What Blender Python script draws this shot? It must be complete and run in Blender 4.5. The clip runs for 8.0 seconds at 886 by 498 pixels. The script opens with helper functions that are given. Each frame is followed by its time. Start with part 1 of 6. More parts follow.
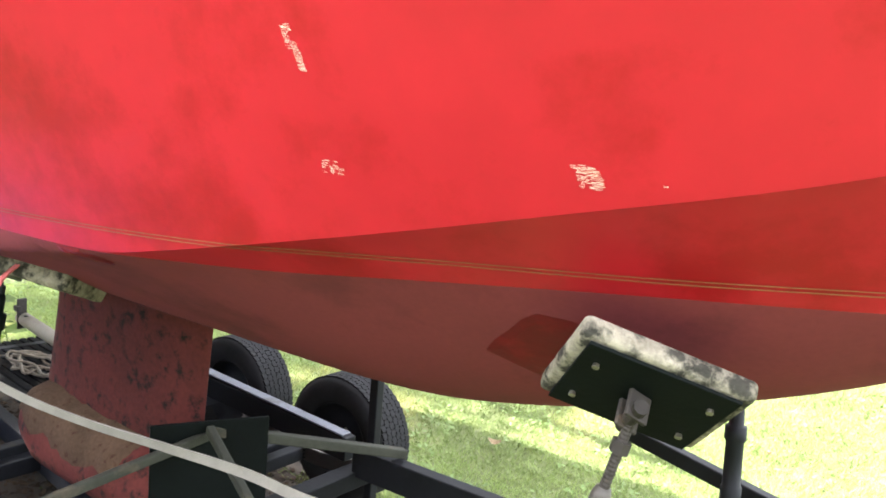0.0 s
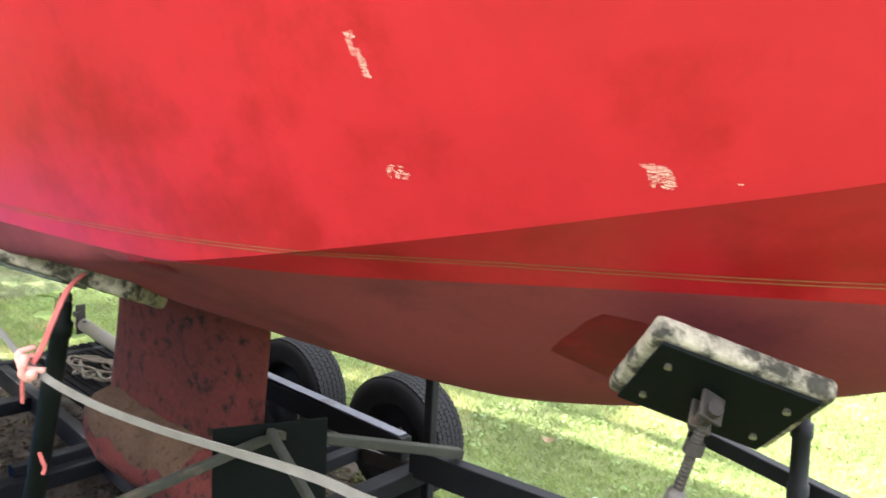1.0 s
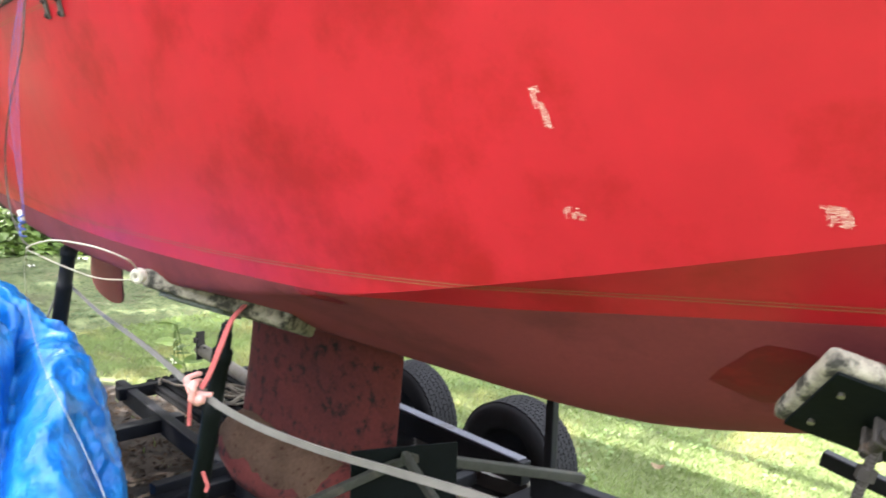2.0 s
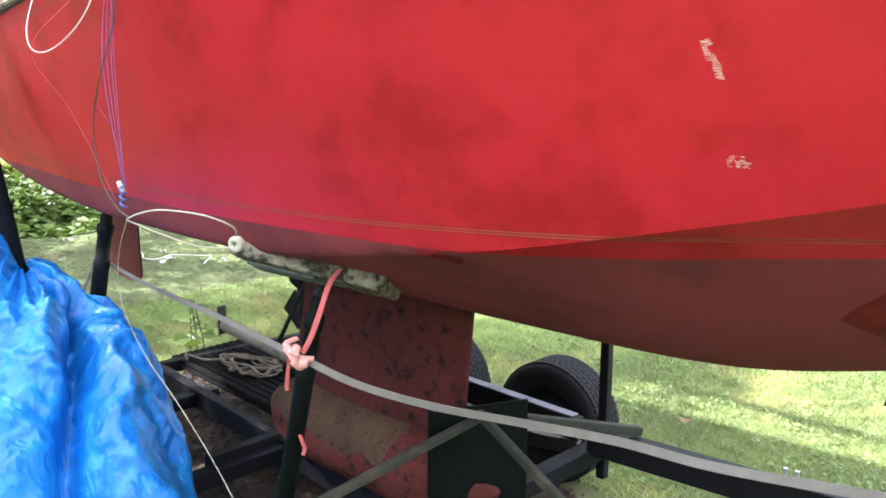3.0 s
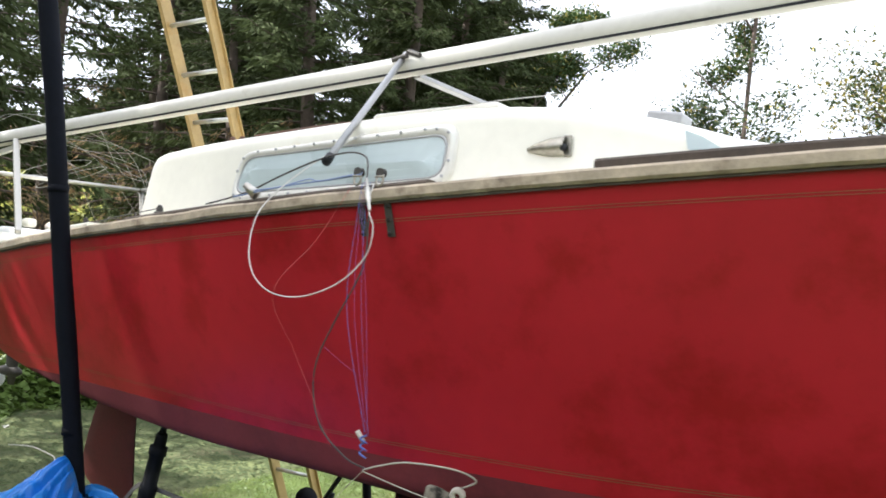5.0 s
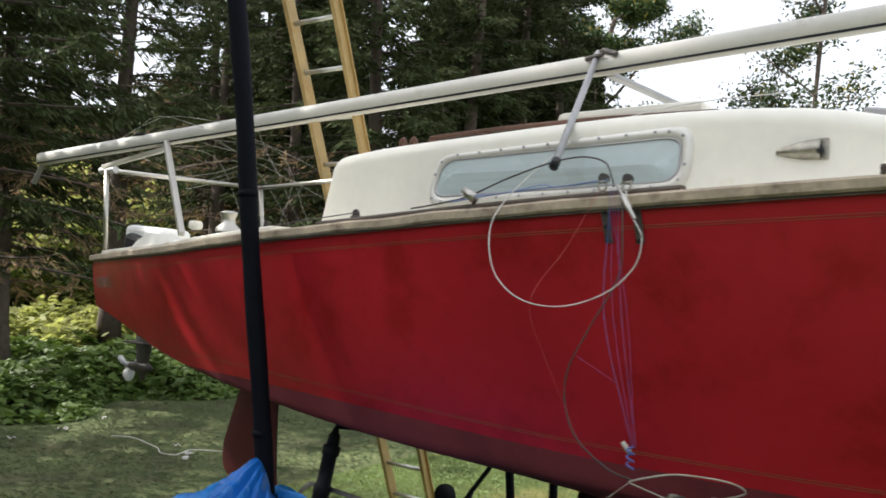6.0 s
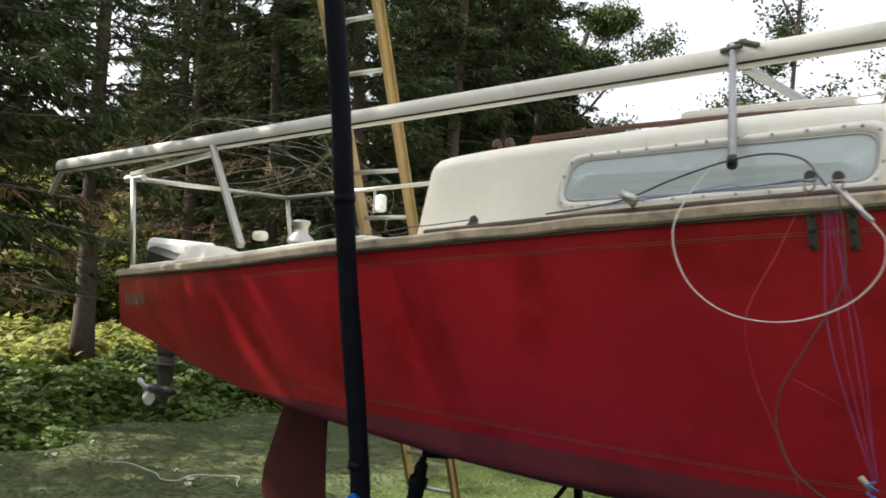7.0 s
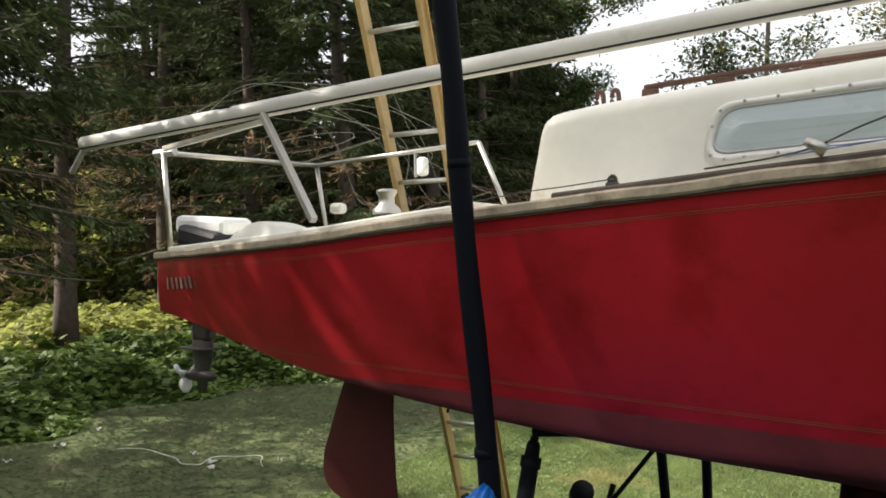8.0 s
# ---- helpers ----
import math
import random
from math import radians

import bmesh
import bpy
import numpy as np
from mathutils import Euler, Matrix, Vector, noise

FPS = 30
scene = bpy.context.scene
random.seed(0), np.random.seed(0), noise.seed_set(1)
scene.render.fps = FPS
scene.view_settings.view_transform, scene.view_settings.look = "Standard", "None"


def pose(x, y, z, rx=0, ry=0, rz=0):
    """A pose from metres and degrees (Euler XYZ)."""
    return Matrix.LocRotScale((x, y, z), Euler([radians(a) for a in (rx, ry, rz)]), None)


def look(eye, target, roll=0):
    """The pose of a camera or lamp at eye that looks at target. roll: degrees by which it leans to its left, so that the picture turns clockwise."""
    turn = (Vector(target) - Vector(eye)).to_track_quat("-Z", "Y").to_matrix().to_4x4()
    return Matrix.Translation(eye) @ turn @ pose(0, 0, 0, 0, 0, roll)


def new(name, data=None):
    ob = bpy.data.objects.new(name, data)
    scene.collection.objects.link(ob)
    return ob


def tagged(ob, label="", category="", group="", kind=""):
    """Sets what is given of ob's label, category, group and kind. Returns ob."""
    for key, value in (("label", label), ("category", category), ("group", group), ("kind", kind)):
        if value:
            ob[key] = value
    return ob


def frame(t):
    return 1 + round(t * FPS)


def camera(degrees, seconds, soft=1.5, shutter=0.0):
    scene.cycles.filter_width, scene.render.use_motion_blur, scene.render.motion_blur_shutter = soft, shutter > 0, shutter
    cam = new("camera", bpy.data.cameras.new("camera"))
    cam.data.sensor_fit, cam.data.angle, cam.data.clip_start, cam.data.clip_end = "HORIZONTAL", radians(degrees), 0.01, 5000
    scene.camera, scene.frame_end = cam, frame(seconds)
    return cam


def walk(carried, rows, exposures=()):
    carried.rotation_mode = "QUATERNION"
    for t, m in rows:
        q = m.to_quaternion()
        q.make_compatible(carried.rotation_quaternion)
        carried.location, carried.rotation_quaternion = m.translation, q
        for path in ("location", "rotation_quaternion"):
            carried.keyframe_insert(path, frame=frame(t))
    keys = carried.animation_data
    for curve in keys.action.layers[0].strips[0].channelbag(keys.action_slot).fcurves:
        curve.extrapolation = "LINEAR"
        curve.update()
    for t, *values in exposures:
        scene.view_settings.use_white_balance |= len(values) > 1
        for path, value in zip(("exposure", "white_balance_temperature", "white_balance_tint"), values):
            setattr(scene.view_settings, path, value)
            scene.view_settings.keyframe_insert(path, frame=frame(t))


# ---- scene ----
cam = camera(55.27, 8.0, soft=1.7, shutter=0.3)
PATH = [
    (0, (0.846, -1.774, 1.550), (-0.3376, -0.1961, 1.2164), 4.72),
    (0.5, (0.837, -1.769, 1.547), (-0.3636, -0.2126, 1.1765), 3.47),
    (1, (0.818, -1.792, 1.555), (-0.4420, -0.2773, 1.2086), 2.99),
    (1.5, (0.796, -1.861, 1.581), (-0.5525, -0.4072, 1.3251), 3.00),
    (2, (0.773, -1.960, 1.583), (-0.6274, -0.5634, 1.2860), 1.63),
    (2.2, (0.760, -2.007, 1.576), (-0.6644, -0.6405, 1.2556), 0.79),
    (3.3, (0.486, -2.302, 1.554), (-0.6022, -1.0319, 1.2487), 0.13),
    (3.5, (0.432, -2.376, 1.567), (-0.6330, -1.0784, 1.2971), 0.47),
    (4, (0.293, -2.597, 1.626), (-0.7071, -1.2388, 1.4102), 0.91),
    (4.2, (0.220, -2.656, 1.642), (-0.7646, -1.2734, 1.5463), 1.00),
    (5.3, (-0.209, -2.872, 1.680), (-1.2813, -1.1870, 1.7904), 3.52),
    (5.5, (-0.297, -2.943, 1.687), (-1.3656, -1.2551, 1.7869), 2.97),
    (6, (-0.499, -3.053, 1.693), (-1.6701, -1.4333, 1.7624), 3.08),
    (6.5, (-0.765, -3.050, 1.686), (-1.8919, -1.4018, 1.7986), 0.88),
    (7, (-1.045, -3.114, 1.670), (-2.1373, -1.4421, 1.7757), 2.54),
    (7.5, (-1.300, -3.191, 1.682), (-2.3811, -1.5090, 1.7231), 1.41),
    (8, (-1.553, -3.156, 1.697), (-2.4211, -1.6941, 1.7066), -0.60),
]
walk(cam, [(t, look(eye, target, roll)) for t, eye, target, roll in PATH],
     exposures=[(0.0, 3.25, 6350, 10), (1.0, 3.15, 6350, 10), (2.0, 3.06, 6150, 12), (3.5, 2.64, 5950, 12), (3.9, 2.62, 5950, 12), (4.2, 2.35, 6000, 12), (5.3, 1.18, 6150, 10), (6.2, 0.74, 6300, 10), (8.0, 0.68, 6600, 10)])

# ---- world and sun ----
SUN_DIR = Vector((-0.70, -0.35, 0.70)).normalized()      # towards the sun
world = bpy.data.worlds.new("sky")
scene.world = world
world.use_nodes = True
wn = world.node_tree
wn.nodes.clear()
w_out = wn.nodes.new("ShaderNodeOutputWorld")
w_bg = wn.nodes.new("ShaderNodeBackground")
w_sky = wn.nodes.new("ShaderNodeTexSky")
w_sky.sky_type = "NISHITA"
w_sky.sun_disc = False
w_sky.sun_elevation = math.asin(SUN_DIR.z)
w_sky.sun_rotation = math.atan2(SUN_DIR.x, SUN_DIR.y)
w_sky.dust_density = 5.0
w_bg.inputs["Strength"].default_value = 0.11
w_haze = wn.nodes.new("ShaderNodeMix")            # thin bright cloud over the blue
w_haze.data_type = "RGBA"
w_haze.inputs["Factor"].default_value = 0.75
w_haze.inputs["B"].default_value = (8.2, 8.3, 8.6, 1)
wn.links.new(w_sky.outputs[0], w_haze.inputs["A"])
wn.links.new(w_haze.outputs["Result"], w_bg.inputs["Color"])
wn.links.new(w_bg.outputs[0], w_out.inputs["Surface"])
sun_data = bpy.data.lights.new("sun", "SUN")
sun_data.energy = 5.0
sun_data.angle = radians(0.7)
sun_data.color = (1.0, 0.94, 0.85)
sun = new("sun", sun_data)
sun.matrix_world = look(SUN_DIR * 30, (0, 0, 0))

GZ = -0.06                    # level of the lawn

# ---- materials ----
def mat(name, base, rough=0.6, metal=0.0, var=0.15, scale=6.0, fine=60.0, bump=0.15, second=None, patch=0.5, patch_scale=2.0, spec=0.5, coat=0.0, transl=0.0):
    """A procedural surface: base colour broken up at two scales, with a second colour in worn patches and a fine relief."""
    m = bpy.data.materials.new(name)
    m.use_nodes = True
    t = m.node_tree
    t.nodes.clear()
    N, L = t.nodes.new, t.links.new
    out = N("ShaderNodeOutputMaterial")
    b = N("ShaderNodeBsdfPrincipled")
    L(b.outputs[0], out.inputs["Surface"])
    tc = N("ShaderNodeTexCoord")
    n1, n2 = N("ShaderNodeTexNoise"), N("ShaderNodeTexNoise")
    n1.inputs["Scale"].default_value, n1.inputs["Detail"].default_value = scale, 5
    n2.inputs["Scale"].default_value, n2.inputs["Detail"].default_value = fine, 4
    for n in (n1, n2):
        L(tc.outputs["Object"], n.inputs["Vector"])
    mul = N("ShaderNodeMath"); mul.operation = "MULTIPLY_ADD"
    L(n1.outputs["Fac"], mul.inputs[0]); mul.inputs[1].default_value = 0.65
    half = N("ShaderNodeMath"); half.operation = "MULTIPLY"; half.inputs[1].default_value = 0.35
    L(n2.outputs["Fac"], half.inputs[0]); L(half.outputs[0], mul.inputs[2])
    ramp = N("ShaderNodeMapRange")
    ramp.inputs["From Min"].default_value, ramp.inputs["From Max"].default_value = 0.3, 0.7
    ramp.inputs["To Min"].default_value, ramp.inputs["To Max"].default_value = 1 - var, 1 + var
    L(mul.outputs[0], ramp.inputs["Value"])
    oi = N("ShaderNodeObjectInfo")
    rr = N("ShaderNodeMapRange")
    rr.inputs["To Min"].default_value, rr.inputs["To Max"].default_value = 1 - var * 0.5, 1 + var * 0.5
    L(oi.outputs["Random"], rr.inputs["Value"])
    both = N("ShaderNodeMath"); both.operation = "MULTIPLY"
    L(ramp.outputs[0], both.inputs[0]); L(rr.outputs[0], both.inputs[1])
    col = N("ShaderNodeMix"); col.data_type = "RGBA"
    col.inputs["A"].default_value, col.inputs["B"].default_value = (*base, 1), (*(second or base), 1)
    if second:
        n3 = N("ShaderNodeTexNoise")
        n3.inputs["Scale"].default_value, n3.inputs["Detail"].default_value, n3.inputs["Roughness"].default_value = patch_scale, 8, 0.65
        L(tc.outputs["Object"], n3.inputs["Vector"])
        cut = N("ShaderNodeMapRange")
        cut.inputs["From Min"].default_value, cut.inputs["From Max"].default_value = 1 - patch - 0.06, 1 - patch + 0.06
        L(n3.outputs["Fac"], cut.inputs["Value"]); L(cut.outputs[0], col.inputs["Factor"])
    else:
        col.inputs["Factor"].default_value = 0
    sc = N("ShaderNodeVectorMath"); sc.operation = "SCALE"
    L(col.outputs["Result"], sc.inputs[0]); L(both.outputs[0], sc.inputs["Scale"])
    L(sc.outputs[0], b.inputs["Base Color"])
    b.inputs["Roughness"].default_value, b.inputs["Metallic"].default_value = rough, metal
    b.inputs["Specular IOR Level"].default_value = spec
    b.inputs["Coat Weight"].default_value = coat
    rg = N("ShaderNodeMapRange")
    rg.inputs["To Min"].default_value, rg.inputs["To Max"].default_value = max(rough - 0.12, 0.02), min(rough + 0.12, 1)
    L(n1.outputs["Fac"], rg.inputs["Value"]); L(rg.outputs[0], b.inputs["Roughness"])
    if bump:
        bp = N("ShaderNodeBump")
        bp.inputs["Strength"].default_value, bp.inputs["Distance"].default_value = bump, 0.01
        L(mul.outputs[0], bp.inputs["Height"]); L(bp.outputs[0], b.inputs["Normal"])
    if transl:
        tr = N("ShaderNodeBsdfTranslucent"); mx = N("ShaderNodeMixShader"); mx.inputs[0].default_value = transl
        L(sc.outputs[0], tr.inputs["Color"]); L(b.outputs[0], mx.inputs[1]); L(tr.outputs[0], mx.inputs[2]); L(mx.outputs[0], out.inputs["Surface"])
    return m


M_RED = mat("red_gelcoat", (0.405, 0.0132, 0.0228), 0.38, var=0.13, scale=2.6, fine=18, bump=0.02, second=(0.30, 0.0080, 0.0115), patch=0.43, patch_scale=3.6, spec=0.25)
M_BOTTOM = mat("antifouling_paint", (0.165, 0.030, 0.036), 0.8, var=0.14, scale=5, fine=90, bump=0.05, second=(0.108, 0.021, 0.025), patch=0.45, patch_scale=2.5, spec=0.25)
M_PATCH = mat("fresh_red_primer", (0.115, 0.0015, 0.005), 0.55, var=0.2, bump=0.05, second=(0.17, 0.004, 0.008), patch=0.42, patch_scale=9, spec=0.3)
M_GOLD = mat("gold_pinstripe", (0.24, 0.11, 0.05), 0.6, var=0.35, bump=0.0)
M_CREAM = mat("cream_gelcoat", (0.87, 0.84, 0.73), 0.42, var=0.06, scale=3, fine=30, bump=0.04, second=(0.76, 0.67, 0.50), patch=0.36, patch_scale=5)
M_TEAK = mat("weathered_teak", (0.50, 0.41, 0.30), 0.85, var=0.3, scale=12, fine=80, bump=0.4, second=(0.26, 0.20, 0.145), patch=0.40, patch_scale=7)
M_DTEAK = mat("dark_weathered_teak", (0.085, 0.066, 0.050), 0.85, var=0.35, scale=12, fine=80, bump=0.4, second=(0.15, 0.12, 0.09), patch=0.36, patch_scale=9)
M_TEAKR = mat("brown_teak", (0.125, 0.062, 0.038), 0.7, var=0.3, scale=10, fine=80, bump=0.3)
M_KEEL = mat("keel_red_paint", (0.085, 0.019, 0.016), 0.85, var=0.35, scale=4, fine=70, bump=0.35, second=(0.013, 0.009, 0.008), patch=0.42, patch_scale=20, spec=0.2)
M_MUD = mat("dried_mud", (0.075, 0.046, 0.030), 0.95, var=0.35, scale=10, fine=90, bump=0.6, second=(0.040, 0.017, 0.012), patch=0.385, patch_scale=40, spec=0.1)
M_ALU = mat("mast_paint", (0.62, 0.60, 0.54), 0.45, var=0.08, scale=4, fine=50, bump=0.03, second=(0.45, 0.42, 0.35), patch=0.33, patch_scale=5)
M_STEEL = mat("stainless_tube", (0.50, 0.48, 0.43), 0.38, metal=1.0, var=0.08, bump=0.02)
M_GREYP = mat("grey_metal", (0.42, 0.42, 0.42), 0.5, metal=0.6, var=0.15, bump=0.1)
M_BLACKP = mat("black_painted_steel", (0.007, 0.008, 0.011), 0.65, var=0.3, scale=9, bump=0.08, spec=0.25)
M_NAVY = mat("dark_trailer_paint", (0.0095, 0.0100, 0.0125), 0.55, var=0.3, scale=9, fine=60, bump=0.15, second=(0.035, 0.028, 0.021), patch=0.28, patch_scale=9, spec=0.13)
M_GREEN = mat("dark_green_paint", (0.003, 0.0045, 0.0042), 0.65, var=0.3, scale=9, fine=60, bump=0.15, second=(0.011, 0.011, 0.009), patch=0.30, patch_scale=8, spec=0.08)
M_DUSTY = mat("dusty_green_steel", (0.030, 0.031, 0.024), 0.8, var=0.3, scale=9, fine=60, bump=0.2, second=(0.06, 0.05, 0.036), patch=0.4, patch_scale=10, spec=0.2)
M_BOARD = mat("mildewed_pale_cover", (0.15, 0.16, 0.155), 0.85, var=0.25, scale=14, fine=90, bump=0.2, second=(0.06, 0.07, 0.06), patch=0.42, patch_scale=12, spec=0.2)
M_TYRE = mat("tyre_rubber", (0.014, 0.014, 0.0155), 0.85, var=0.35, scale=12, bump=0.2, spec=0.2)
M_CARPET = mat("dirty_carpet", (0.27, 0.245, 0.195), 0.95, var=0.5, scale=34, fine=150, bump=0.6, second=(0.045, 0.043, 0.036), patch=0.485, patch_scale=24, spec=0.1)
M_TARP = mat("blue_tarpaulin", (0.006, 0.135, 0.48), 0.44, var=0.15, scale=11, fine=45, bump=0.0, second=(0.02, 0.22, 0.60), patch=0.5, patch_scale=5)


def crumple(m, scales, strength, distance):
    """Creased-plastic relief: sharp ridges at several sizes, drawn out down the folds."""
    t = m.node_tree
    N, L = t.nodes.new, t.links.new
    b = next(n for n in t.nodes if n.type == "BSDF_PRINCIPLED")
    tc, mp = N("ShaderNodeTexCoord"), N("ShaderNodeMapping")
    mp.inputs["Scale"].default_value = (1.0, 1.0, 0.62)
    mp.inputs["Rotation"].default_value = (0.35, 0.25, 0.4)
    L(tc.outputs["Object"], mp.inputs["Vector"])
    last = None
    for s_, w_ in scales:
        v_ = N("ShaderNodeTexNoise")
        v_.noise_type = "RIDGED_MULTIFRACTAL"
        v_.inputs["Scale"].default_value, v_.inputs["Detail"].default_value = s_, 1.5
        L(mp.outputs[0], v_.inputs["Vector"])
        k_ = N("ShaderNodeMath"); k_.operation = "MULTIPLY_ADD"
        L(v_.outputs["Fac"], k_.inputs[0]); k_.inputs[1].default_value = w_
        if last:
            L(last.outputs[0], k_.inputs[2])
        else:
            k_.inputs[2].default_value = 0
        last = k_
    bp = N("ShaderNodeBump"); bp.inputs["Strength"].default_value, bp.inputs["Distance"].default_value = strength, distance
    L(last.outputs[0], bp.inputs["Height"]); L(bp.outputs[0], b.inputs["Normal"])


crumple(M_TARP, ((5.0, 1.0), (14.0, 0.55), (38.0, 0.16)), 1.0, 0.045)
M_LADDER = mat("yellow_fibreglass", (0.42, 0.295, 0.125), 0.5, var=0.15, scale=9, bump=0.1, second=(0.40, 0.22, 0.06), patch=0.35, patch_scale=4)
M_RUNG = mat("aluminium_rung", (0.6, 0.6, 0.56), 0.4, metal=0.7, var=0.1, bump=0.1)
M_GLASS = mat("frosted_acrylic", (0.50, 0.58, 0.58), 0.28, var=0.06, scale=3, fine=20, bump=0.01)
M_FRAME = mat("window_frame", (0.72, 0.70, 0.64), 0.4, metal=0.2, var=0.1, bump=0.05)
M_CHROME = mat("worn_chrome", (0.34, 0.32, 0.27), 0.42, metal=1.0, var=0.3, scale=30, bump=0.1)
M_WIRE = mat("wire_rope", (0.62, 0.60, 0.55), 0.5, metal=0.3, var=0.2, bump=0.1)
M_CORD = mat("pale_cord", (0.46, 0.43, 0.36), 0.9, var=0.2, bump=0.2)
M_BLUE = mat("blue_cord", (0.09, 0.13, 0.36), 0.9, var=0.2, bump=0.2)
M_VIOLET = mat("violet_cord", (0.20, 0.09, 0.28), 0.9, var=0.2, bump=0.2)
M_PINK = mat("faded_red_strap", (0.40, 0.09, 0.085), 0.9, var=0.25, scale=20, bump=0.3, second=(0.45, 0.16, 0.14), patch=0.38, patch_scale=18)
M_STRAP = mat("grey_webbing", (0.145, 0.135, 0.12), 0.9, var=0.2, scale=25, fine=300, bump=0.3, second=(0.30, 0.14, 0.12), patch=0.26, patch_scale=9)
M_BARK = mat("spruce_bark", (0.10, 0.075, 0.06), 0.95, var=0.4, scale=12, fine=50, bump=1.0)
M_NEEDLE = mat("spruce_needles", (0.058, 0.075, 0.029), 0.85, var=0.4, scale=1.2, fine=14, bump=0.0, transl=0.2, spec=0.15)
M_DEAD = mat("dry_twigs", (0.27, 0.18, 0.09), 0.9, var=0.3, scale=2, bump=0.0, transl=0.2)
M_LEAF = mat("green_leaves", (0.088, 0.138, 0.024), 0.6, var=0.45, scale=1.5, fine=16, bump=0.0, transl=0.3)
# yellow-green foliage whose base colour is raised to look sunlit
M_YELLOWGREEN = mat("sun_yellow_leaves", (0.34, 0.36, 0.10), 0.6, var=0.4, scale=1.5, fine=16, bump=0.0, transl=0.55)
M_CROWN = mat("broad_leaves", (0.062, 0.10, 0.032), 0.6, var=0.5, scale=1.5, fine=16, bump=0.0, transl=0.14)
M_YELLOW = mat("turning_leaves", (0.30, 0.25, 0.055), 0.6, var=0.4, scale=1.5, fine=16, bump=0.0, transl=0.2)
M_GRASS = mat("grass_blades", (0.185, 0.245, 0.078), 0.75, var=0.6, scale=0.8, fine=9, bump=0.0, second=(0.37, 0.345, 0.135), patch=0.42, patch_scale=1.1, transl=0.42)
M_GROUND = mat("lawn_soil", (0.098, 0.115, 0.040), 0.95, var=0.4, scale=1.4, fine=40, bump=0.35, second=(0.105, 0.098, 0.042), patch=0.40, patch_scale=1.3)
M_WHITE = mat("white_plastic", (0.75, 0.75, 0.72), 0.45, var=0.08, bump=0.03)
M_DARKPL = mat("black_plastic", (0.009, 0.010, 0.012), 0.55, var=0.25, bump=0.05, spec=0.3)
M_SKEG = mat("oily_grey_cast", (0.075, 0.068, 0.06), 0.55, metal=0.3, var=0.3, bump=0.2, second=(0.05, 0.045, 0.04), patch=0.4, patch_scale=12)
M_SCRATCH = mat("bare_filler", (0.75, 0.62, 0.52), 0.8, var=0.15, bump=0.1)
M_NUMBER = mat("faded_vinyl", (0.30, 0.19, 0.17), 0.6, var=0.3, scale=40, bump=0.1, second=(0.30, 0.05, 0.05), patch=0.40, patch_scale=60)
M_DECK = mat("black_rubber_deck", (0.006, 0.006, 0.0065), 0.85, var=0.3, scale=14, bump=0.2, second=(0.014, 0.012, 0.010), patch=0.38, patch_scale=9, spec=0.08)
M_ROPE = mat("old_rope", (0.50, 0.48, 0.42), 0.9, var=0.2, scale=30, bump=0.2)
# darker copy of the lawn colour: tree shade put into the base
M_LAWNSHADE = mat("lawn_darkened_for_shade", (0.070, 0.103, 0.032), 0.8, var=0.4, scale=0.8, fine=9, bump=0.0, second=(0.095, 0.095, 0.042), patch=0.42, patch_scale=0.9, transl=0.25)
# bluish grey that stands in for the reflection on a dark beam's top
M_EDGESHEEN = mat("beam_edge_reflection", (0.11, 0.115, 0.14), 0.5, metal=0.2, var=0.3, scale=12, bump=0.1, second=(0.04, 0.035, 0.03), patch=0.4, patch_scale=12)
M_RUSTY = mat("rusty_cast_steel", (0.034, 0.029, 0.026), 0.75, metal=0.1, var=0.4, scale=25, bump=0.4, second=(0.075, 0.052, 0.038), patch=0.35, patch_scale=40, spec=0.3)
M_CLOVER = mat("clover_leaves", (0.125, 0.185, 0.055), 0.6, var=0.5, scale=2.0, fine=20, bump=0.0, transl=0.3)
M_THINWIRE = mat("dull_thin_wire", (0.30, 0.29, 0.25), 0.6, metal=0.2, var=0.2, bump=0.0)
M_LITTER = mat("dead_leaf_litter", (0.055, 0.036, 0.022), 0.9, var=0.6, scale=14, fine=60, bump=0.0, second=(0.026, 0.019, 0.013), patch=0.48, patch_scale=20, spec=0.15)
M_FOAM = mat("black_foam_sleeve", (0.0045, 0.0055, 0.009), 0.8, var=0.3, scale=9, bump=0.1, spec=0.12)
M_PALEBLUE = mat("faded_blue_cord", (0.26, 0.33, 0.55), 0.9, var=0.25, bump=0.1)

# ---- building helpers ----
def mesh_of(name, bm, material, smooth=False):
    me = bpy.data.meshes.new(name)
    bmesh.ops.recalc_face_normals(bm, faces=bm.faces)
    bm.to_mesh(me)
    bm.free()
    for m in (material if isinstance(material, (list, tuple)) else [material]):
        me.materials.append(m)
    if smooth:
        me.polygons.foreach_set("use_smooth", [True] * len(me.polygons))
    return me


def part(name, bm, material, parent=None, label="", smooth=False):
    ob = new(name, mesh_of(name, bm, material, smooth))
    ob.parent = parent
    return tagged(ob, label)


def thing(name, label, category, group="", at=(0, 0, 0)):
    ob = new(name)
    ob.empty_display_size = 0.1
    ob.location = at
    return tagged(ob, label, category, group)


def box(bm, size, m=Matrix(), bevel=0.0):
    r = bmesh.ops.create_cube(bm, size=1, matrix=m @ Matrix.Diagonal((*size, 1)))
    if bevel:
        edges = {e for v in r["verts"] for e in v.link_edges}
        bmesh.ops.bevel(bm, geom=list(edges), offset=bevel, segments=2, affect="EDGES", profile=0.5)
    return bm


def along(a, b):
    """A pose at a whose z axis points to b."""
    a, b = Vector(a), Vector(b)
    return Matrix.Translation(a) @ (b - a).to_track_quat("Z", "Y").to_matrix().to_4x4()


